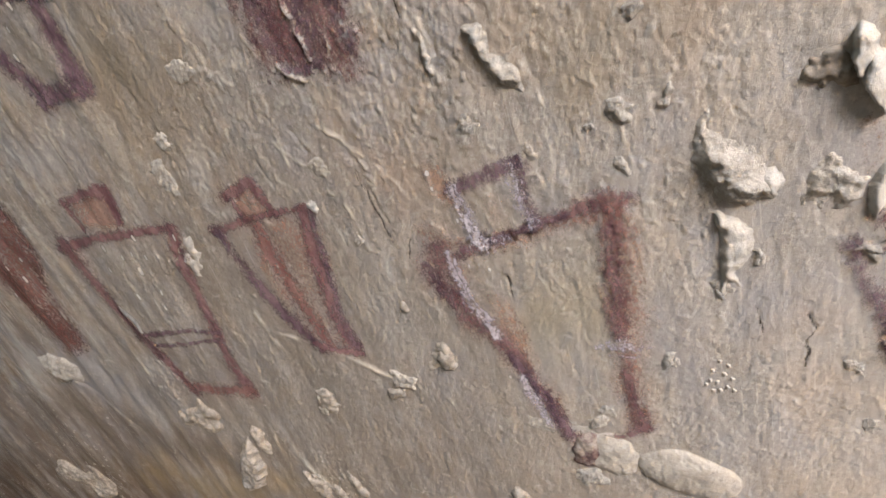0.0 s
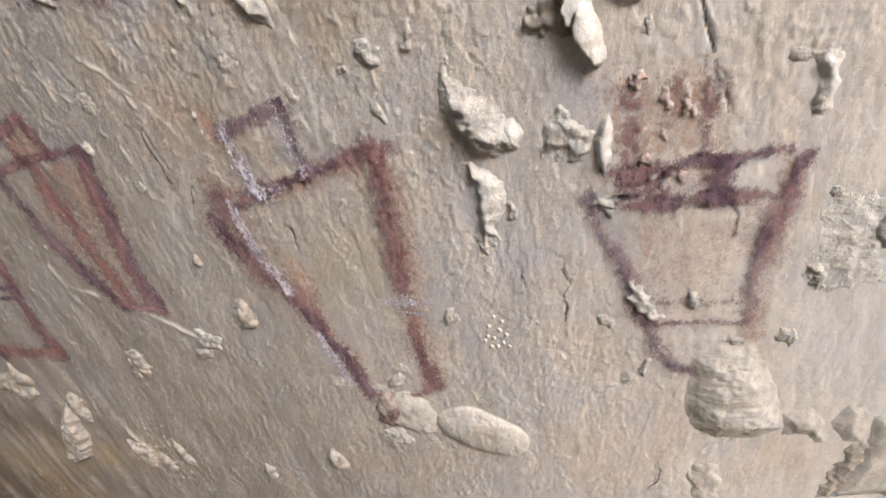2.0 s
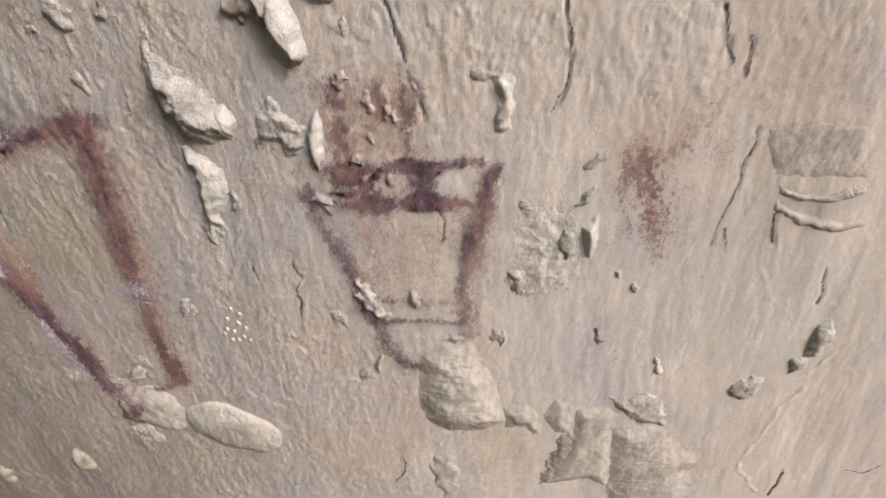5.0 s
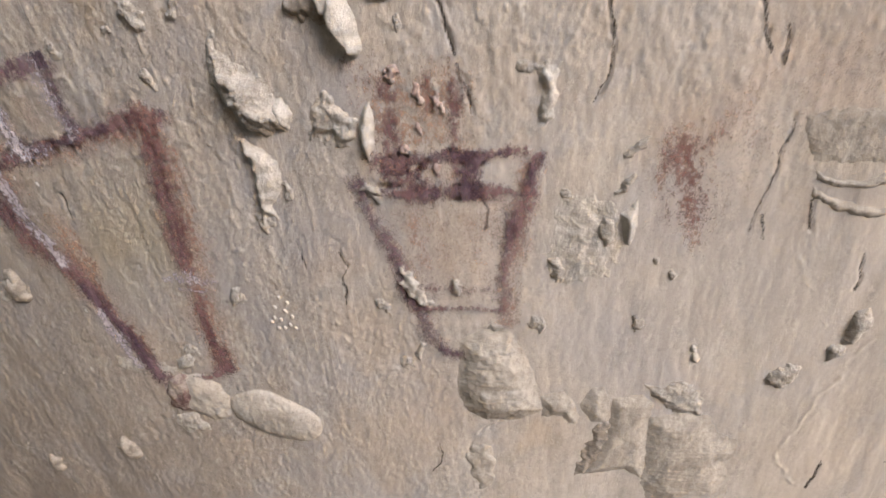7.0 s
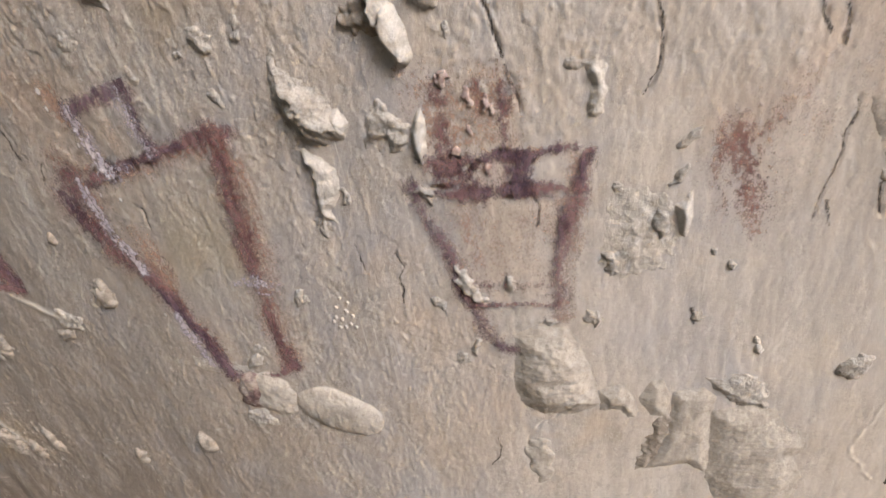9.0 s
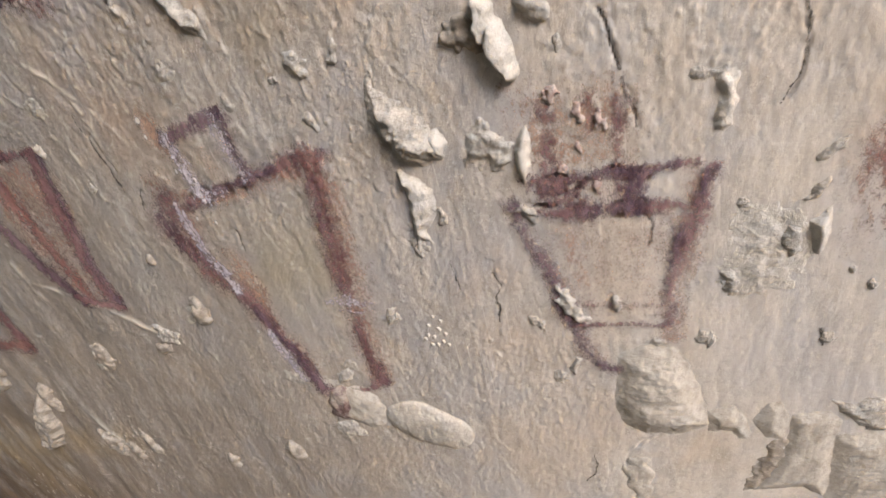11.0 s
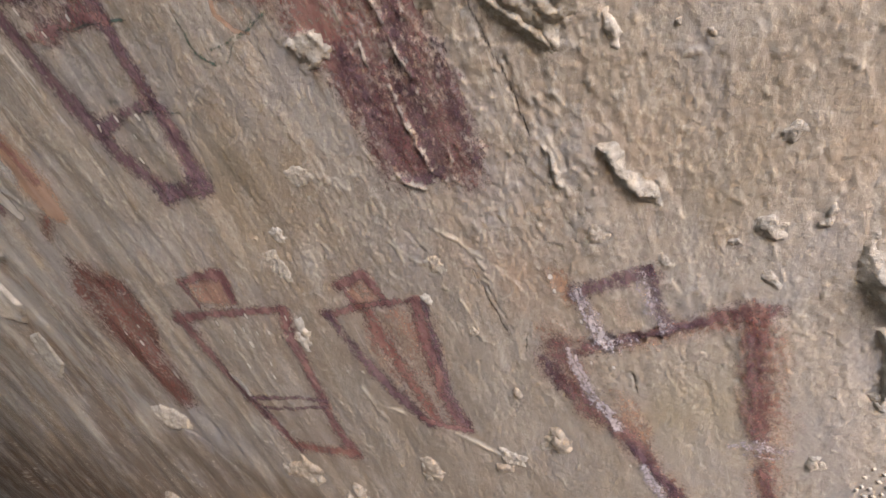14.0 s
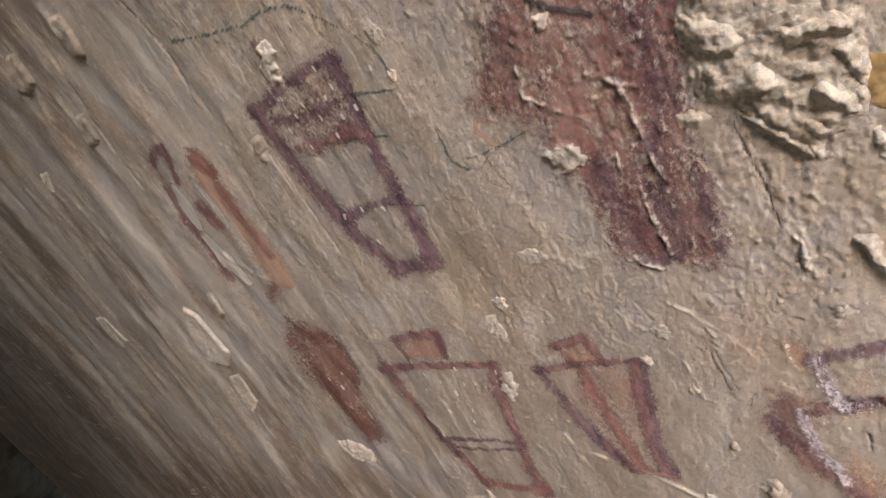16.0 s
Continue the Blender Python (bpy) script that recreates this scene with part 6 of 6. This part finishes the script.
for axis, height, kind, label in (
    ((-0.1296, 0.2038, -0.1299, 0.1869, 0.0074), 0.010, PALE, "pale nub of stone"),
    ((-0.3478, 0.1882, -0.3521, 0.1439, 0.0113), 0.009, PALE, "pale narrow stone chip"),
    ((-0.2985, 0.3178, -0.3028, 0.297, 0.0095), 0.008, PALE, "pale stone chip"),
    ((-0.3256, 0.2939, -0.3299, 0.2482, 0.0124), 0.006, GRITTY, "low gritty crust"),
    ((-0.2365, 0.3769, -0.2031, 0.3748, 0.01), 0.006, PALE, "round flaky crust"),
    ((0.0753, 0.2572, 0.085, 0.241, 0.0104), 0.006, GRITTY, "low gritty crust"),
    ((0.1256, 0.2127, 0.1413, 0.2096, 0.0101), 0.006, GRITTY, "low gritty crust"),
    ((0.2078, 0.2432, 0.2222, 0.2299, 0.0102), 0.008, GRITTY, "rough gritty crust"),
    ((0.2049, 0.1915, 0.2193, 0.172, 0.0061), 0.007, GRITTY, "rough gritty crust"),
    ((0.1884, 0.2271, 0.1915, 0.2222, 0.003), 0.007, GRITTY, "small stone bump"),
    ((0.2281, -0.05, 0.2358, -0.0583, 0.0058), 0.008, GRITTY, "small stone bump"),
    ((0.382, -0.0557, 0.4002, -0.0635, 0.008), 0.008, GRITTY, "small stone ledge"),
    ((0.2733, 0.0485, 0.2944, 0.0364, 0.0056), 0.006, GRITTY, "crumbs below the sliver"),
    ((0.0471, -0.1391, 0.1352, -0.1661, 0.0147), 0.004, GRITTY, "low gritty crust"),
    ((0.5468, -0.0777, 0.5586, -0.0925, 0.0077), 0.008, GRITTY, "small split stone bump"),
    ((0.6489, -0.0856, 0.662, -0.0929, 0.0066), 0.008, GRITTY, "small stone bump"),
    ((0.7124, -0.1152, 0.7181, -0.1266, 0.0045), 0.007, PALE, "small pale bump"),
    ((0.6611, -0.0115, 0.6683, -0.0148, 0.0041), 0.007, GRITTY, "small stone bump"),
    ((0.6783, -0.0246, 0.6848, -0.0344, 0.0047), 0.008, GRITTY, "small stone bump"),
    ((0.5715, 0.062, 0.5843, 0.056, 0.0048), 0.006, GRITTY, "small stone bump"),
    ((0.2301, -0.049, 0.2358, -0.0566, 0.0065), 0.007, GRITTY, "small stone bump"),
    ((0.4056, -0.1317, 0.4135, -0.1484, 0.0088), 0.005, GRITTY, "small stone bump"),
    ((0.1861, 0.2283, 0.1864, 0.2207, 0.0033), 0.006, GRITTY, "small stone bump"),
    ((0.5172, -0.0923, 0.4993, -0.0885, 0.006), 0.007, GRITTY, "small stone bump"),
    ((0.4399, 0.2216, 0.4401, 0.2049, 0.0032), 0.005, GRITTY, "narrow stone bump"),
    ((-0.2798, 0.7133, -0.2707, 0.6768, 0.0091), 0.007, GRITTY, "low gritty crust"),
    ((-0.2839, 0.6518, -0.2754, 0.6379, 0.0068), 0.007, PALE, "small pale crust"),
    ((-0.2964, 0.3233, -0.299, 0.2987, 0.0105), 0.010, PALE, "pale stone chip"),
    ((-0.3268, 0.2813, -0.3232, 0.2382, 0.011), 0.006, GRITTY, "low gritty crust"),
    ((-0.2329, 0.3736, -0.2003, 0.3742, 0.0113), 0.006, GRITTY, "low flaky crust"),
    ((-0.3656, 0.1601, -0.3617, 0.1238, 0.0113), 0.007, PALE, "pale narrow chip"),
    ((0.0694, 0.2562, 0.0835, 0.2436, 0.0117), 0.009, GRITTY, "rough stone bump"),
    ((-0.1079, 0.2491, -0.0935, 0.23, 0.0104), 0.006, GRITTY, "low stone bump"),
    ((-0.0933, 0.1467, -0.0813, 0.1418, 0.0091), 0.006, GRITTY, "low stone bump"),
    ((-0.5574, 0.6548, -0.5594, 0.6174, 0.0189), 0.010, GRITTY, "low crust on streaked rock"),
    ((-0.0489, -0.0303, -0.0324, -0.0441, 0.0205), 0.008, MUD, "rounded mud bump"),
    ((0.1287, 0.435, 0.1326, 0.4058, 0.0054), 0.012, PALE, "pale stone knob"),
    ((0.173, 0.414, 0.1771, 0.4091, 0.003), 0.008, GRITTY, "small dark stone bump"),
    ((0.1928, 0.4011, 0.1956, 0.3936, 0.003), 0.006, GRITTY, "small stone bump"),
):
    lump("stone_chip", axis, 0.55 * height, label + " on the rock face", "stone chip", kind, "stone chips", 0.7, 1.0, seed=int(abs(axis[0]) * 997) % 37 + 1, step=0.0014)

# pale chips on the streaked side
for outline, height, label, kind in (
    ([(-1.1365, 0.4055), (-1.0946, 0.3777), (-1.0848, 0.2575), (-1.1488, 0.2128), (-1.2133, 0.2371), (-1.1987, 0.3283)], 0.016, "long pale wedge of stone on streaked rock", PALE),
    ([(-0.9990, 0.4240), (-0.9628, 0.4252), (-0.9696, 0.3711), (-1.0102, 0.3530)], 0.010, "pale long chip on streaked rock", GRITTY),
    ([(-1.1892, 0.1796), (-1.1283, 0.1902), (-1.1394, 0.0951), (-1.1971, 0.0571), (-1.2101, 0.1050)], 0.009, "low grey long chip on streaked rock", GRITTY),
    ([(-1.6909, 0.4227), (-1.6215, 0.4174), (-1.5939, 0.3222), (-1.6651, 0.3027), (-1.6967, 0.3485)], 0.010, "narrow buff chip on dark streaked rock", GRITTY),
    ([(-0.8186, 0.9551), (-0.7858, 0.9475), (-0.7841, 0.9141), (-0.7973, 0.8821), (-0.8308, 0.8842), (-0.8386, 0.9148)], 0.014, "long rounded crust on streaked rock", DARKER_MUD),
    ([(-1.0300, 0.9784), (-0.9892, 0.9657), (-1.0075, 0.9141), (-1.0497, 0.9048), (-1.0718, 0.9272)], 0.014, "rounded crust on streaked rock", DARKER_MUD),
    ([(-0.9619, 0.8347), (-0.9271, 0.8281), (-0.9458, 0.7768), (-0.9917, 0.7721), (-0.9908, 0.7962)], 0.012, "low rounded crust on streaked rock", DARKER_MUD),
    ([(-1.2801, 0.8019), (-1.2409, 0.7935), (-1.2753, 0.7529), (-1.3138, 0.7478)], 0.010, "thin curled chip on streaked rock", GRITTY),
    ([(-0.5630, 0.6570), (-0.5391, 0.6555), (-0.5389, 0.6332), (-0.5658, 0.6245), (-0.5742, 0.6368)], 0.008, "low buff crust beside the banded trapezoid", DARKER_MUD),
):
    slab("stone_chip", outline, height, label, "stone chip", kind, "stone chips", 0.35, 0.008, seed=int(height * 9000) % 23 + 1, step=0.003)
lump("stone_chip", (-0.9163, -0.0342, -0.8079, -0.0583, 0.0334), 0.0180, "low pale chip on streaked rock", "stone chip", GRITTY, "stone chips", 0.5, seed=44, step=0.003)
lump("stone_chip", (-0.4361, -0.1709, -0.4381, -0.2422, 0.0125), 0.016, "long thin sliver of pale stone beside the mud wedge", "stone chip", DARKER_MUD, "stone chips", 0.6, seed=45, step=0.002)
lump("stone_chip", (-0.3297, -0.3044, -0.3212, -0.3564, 0.0097), 0.011, "narrow pale stone sliver", "stone chip", DARKER_MUD, "stone chips", 0.6, seed=46, step=0.002)
lump("stone_chip", (-0.2894, -0.274, -0.2704, -0.3356, 0.0096), 0.011, "narrow bent pale stone sliver", "stone chip", DARKER_MUD, "stone chips", 0.6, seed=47, step=0.002)
lump("stone_chip", (-0.1255, -0.3128, -0.1217, -0.3505, 0.011), 0.011, "low pale stone chip on grey rock", "stone chip", DARKER_MUD, "stone chips", 0.6, seed=48, step=0.002)
lump("stone_chip", (-0.0636, 0.0547, -0.0646, 0.0376, 0.0051), 0.008, "small pale chip on grey rock", "stone chip", DARKER_MUD, "stone chips", 0.6, seed=49, step=0.002)

# painted top of the banded trapezoid: white crust
slab("mineral_crust", [(-0.4457, 0.7513), (-0.4229, 0.749), (-0.4189, 0.7325), (-0.4426, 0.7115), (-0.4375, 0.6977), (-0.4634, 0.7038), (-0.4596, 0.7262)], 0.007, "white flaky mineral crust over purple paint", "mineral crust", PALE, rough=1.0, seed=14)
slab("mineral_crust", [(-0.1054, 0.6373), (-0.0903, 0.6304), (-0.0918, 0.6174), (-0.1072, 0.6196)], 0.006, "white flaky crust on the red figure", "mineral crust", PALE, rough=1.0, seed=15)
slab("mineral_crust", [(-0.1479, 0.505), (-0.116, 0.5015), (-0.098, 0.4823), (-0.1152, 0.4704), (-0.145, 0.4794)], 0.005, "peeling maroon-edged crust on the red figure", "mineral crust", GRITTY, rough=1.0, seed=16)

# knobbly crust with a bare ochre patch
crust = slab("knobbly_crust", [(0.0228, 0.6191), (0.0141, 0.5805), (0.0194, 0.5581), (0.0093, 0.5202), (0.0198, 0.4969), (0.036, 0.4881), (0.0511, 0.455), (0.073, 0.4353), (0.0827, 0.4193), (0.0913, 0.4166), (0.0917, 0.4292), (0.0999, 0.4384), (0.1218, 0.4465), (0.1277, 0.4643), (0.1308, 0.5145), (0.1402, 0.561)], 0.015, "thick knobbly whitish crust on the rock face", "mineral crust", CRUST, rough=0.6, edge=0.018, seed=17, grain=0.014, ridged=0.2, part="base")
for outline, height, lean in (
    ([(0.0116, 0.5869), (0.0404, 0.5785), (0.0646, 0.5580), (0.0665, 0.5381), (0.0442, 0.5225), (0.0210, 0.5372), (0.0081, 0.5582)], 0.024, (0.2, 0.1)),
    ([(0.0125, 0.5485), (0.0324, 0.5376), (0.0228, 0.5043), (0.0121, 0.5028), (0.0079, 0.5265)], 0.018, (-0.3, 0.0)),
    ([(0.0391, 0.5194), (0.0651, 0.5314), (0.0778, 0.5038), (0.0798, 0.4930), (0.0481, 0.4812), (0.0345, 0.4999)], 0.032, (0.4, 0.3)),
    ([(0.0692, 0.5512), (0.0904, 0.5509), (0.1186, 0.5467), (0.1334, 0.5312), (0.1280, 0.5160), (0.1033, 0.5175), (0.0767, 0.5191)], 0.036, (0.2, -0.3)),
    ([(0.0798, 0.4930), (0.1000, 0.4974), (0.1225, 0.4763), (0.1245, 0.4508), (0.1116, 0.4504), (0.0913, 0.4681)], 0.040, (0.3, 0.3)),
    ([(0.0790, 0.4778), (0.0946, 0.4643), (0.1112, 0.4479), (0.1021, 0.4379), (0.0855, 0.4337), (0.0740, 0.4502)], 0.030, (-0.2, 0.2)),
    ([(0.0352, 0.4832), (0.0602, 0.4768), (0.0759, 0.4495), (0.0923, 0.4259), (0.0846, 0.4161), (0.0686, 0.4324), (0.0473, 0.4565)], 0.026, (0.3, 0.2)),
    ([(0.1023, 0.5226), (0.1280, 0.5160), (0.1332, 0.4910), (0.1270, 0.4697), (0.1101, 0.4909)], 0.034, (0.1, 0.2)),
    ([(-0.0121, 0.5003), (0.0064, 0.4993), (0.0184, 0.4864), (0.0060, 0.4793), (-0.0133, 0.4818)], 0.012, (0.0, 0.0)),
):
    slab("", outline, 1.0 * height, "", "", CRUST, parent=crust, part="knob", seed=int(height * 5000) % 31 + 1, rough=0.35, edge=0.020, lean=lean, grain=0.013, ridged=0.3)
slab("ochre_patch", [(0.1303, 0.4972), (0.1409, 0.4965), (0.149, 0.4917), (0.1511, 0.4807), (0.1587, 0.4693), (0.1514, 0.4542), (0.1396, 0.4467), (0.126, 0.456)], 0.0016, "smooth ochre-yellow bare patch of stone", "bare patch", OCHRE, rough=0.3, edge=0.004, seed=18)
fig = painting(*(-0.199, 0.543), "thin ochre-yellow ring around a peeled spot", "scribbles")
stroke(fig, "ring", [(-0.2056, 0.5643, 0.0056), (-0.2122, 0.5475, 0.006), (-0.2033, 0.5301, 0.0059), (-0.1885, 0.5231, 0.0049)], ORANGE, 1.4)
stroke(fig, "ring", [(-0.2037, 0.5636, 0.0042), (-0.188, 0.5498, 0.0042), (-0.1844, 0.5345, 0.0043)], ORANGE, 1.0)

# cracks
crack("thin upright dark crack in pale rock", GROOVES[0][0])
crack("long slanting dark crack beside the painted bars", GROOVES[1][0])
crack("thin upright crack in pale rock", GROOVES[2][0])
crack("short upright crack in pale rock", GROOVES[3][0])
crack("winding thin crack in pale rock", GROOVES[5][0])
crack("short dark crack below the layered scar", GROOVES[6][0])
crack("short curved crack in pale rock", GROOVES[7][0])
crack("short slanting crack in pale rock", GROOVES[8][0])
crack("hairline crack inside the painted trapezoid", GROOVES[9][0])
crack("branching short dark crack in grey rock", GROOVES[10][0])
crack("short crack in grey rock", GROOVES[13][0])
crack("long straight crack below the knobbly crust", GROOVES[16][0])
crack("short hooked crack in grey rock", GROOVES[18][0])
crack("short hooked crack inside the large trapezoid", GROOVES[19][0])
crack("thin crack in streaked rock", GROOVES[20][0])
crack("thin slanting crack in grey rock", GROOVES[23][0])
for u, v in [(0.2771, -0.0518), (0.2846, -0.0582), (0.2695, -0.0632), (0.2804, -0.069), (0.2869, -0.0755), (0.2727, -0.0801), (0.2664, -0.0767), (0.282, -0.0875), (0.2748, -0.0915), (0.2883, -0.0916), (0.2677, -0.0914), (0.2616, -0.0831)]:
    lump("stone_chip", (u - 0.0022, v, u + 0.0022, v, 0.003), 0.004, "tiny pale crumb stuck on grey rock", "stone chip", PALE, "crumbs", 0.4, 0.8, step=0.001)
for label, pts in (
    ("short hooked crack in pale rock", [(0.7512, 0.0315, 0.0005), (0.7560, 0.0181, 0.0005), (0.7565, 0.0068, 0.0005)]),
    ("short crack below the layered scar", [(0.7894, 0.0487, 0.0005), (0.7914, 0.0320, 0.0005), (0.7945, 0.0158, 0.0005)]),
    ("short slanting crack in buff rock", [(0.8829, -0.2942, 0.0007), (0.8793, -0.3128, 0.0007), (0.8754, -0.3362, 0.0007)]),
    ("long curved crack in buff rock", [(0.9495, -0.2846, 0.0007), (0.9683, -0.2908, 0.0007), (0.9831, -0.2745, 0.0007)]),
    ("short upright crack in pale rock", [(0.6513, -0.0768, 0.0006), (0.6515, -0.0899, 0.0006), (0.6548, -0.0988, 0.0006)]),
    ("hooked short crack in grey rock", [(0.4355, -0.2680, 0.0007), (0.4367, -0.2991, 0.0007), (0.4239, -0.3216, 0.0007)]),
):
    crack(label, pts)
for outline, label in (
    ([(0.3939, -0.0569), (0.4004, -0.0658), (0.4019, -0.0747), (0.3943, -0.0700)], "small pale curled chip on grey rock"),
    ([(0.4170, -0.1277), (0.4281, -0.1103), (0.4338, -0.1136), (0.4253, -0.1359)], "small pale curled chip beside the foot"),
    ([(0.5504, -0.0848), (0.5640, -0.0769), (0.5618, -0.0887), (0.5553, -0.0993)], "small pale chip with a shadowed side"),
    ([(0.3121, 0.0817), (0.3195, 0.0782), (0.3202, 0.0624), (0.3131, 0.0653)], "small pale chip below the sliver"),
    ([(0.2170, -0.0497), (0.2327, -0.0345), (0.2345, -0.0504), (0.2242, -0.0629)], "small pale chip on grey rock"),
    ([(-0.2644, -0.0907), (-0.2489, -0.1020), (-0.2619, -0.1432), (-0.2787, -0.1378)], "low buff chip on streaked rock"),
    ([(-0.1228, -0.0540), (-0.0850, -0.0697), (-0.0965, -0.0900), (-0.1256, -0.0848)], "pale chip at the end of the split sheet"),
    ([(0.0574, 0.3437), (0.0636, 0.3458), (0.0625, 0.3247), (0.0606, 0.3052), (0.0530, 0.3044), (0.0550, 0.3240)], "pale upright sliver on brown rock"),
    ([(0.2275, 0.3108), (0.2368, 0.3221), (0.2451, 0.3139), (0.2381, 0.3040)], "pale broken crust on brown rock"),
    ([(0.2481, 0.2320), (0.2582, 0.2526), (0.2590, 0.2367), (0.2507, 0.2258)], "pale thin ridge of broken skin"),
    ([(0.2047, 0.2459), (0.2176, 0.2456), (0.2243, 0.2274), (0.2187, 0.2186), (0.2066, 0.2309)], "rough grey crust with a dark hollow"),
):
    slab("stone_chip", outline, 0.006, label, "stone chip", GRITTY, "stone chips", 0.7, 0.004, (-0.4, 0.0), seed=len(label) % 19 + 1, grain=0.008)
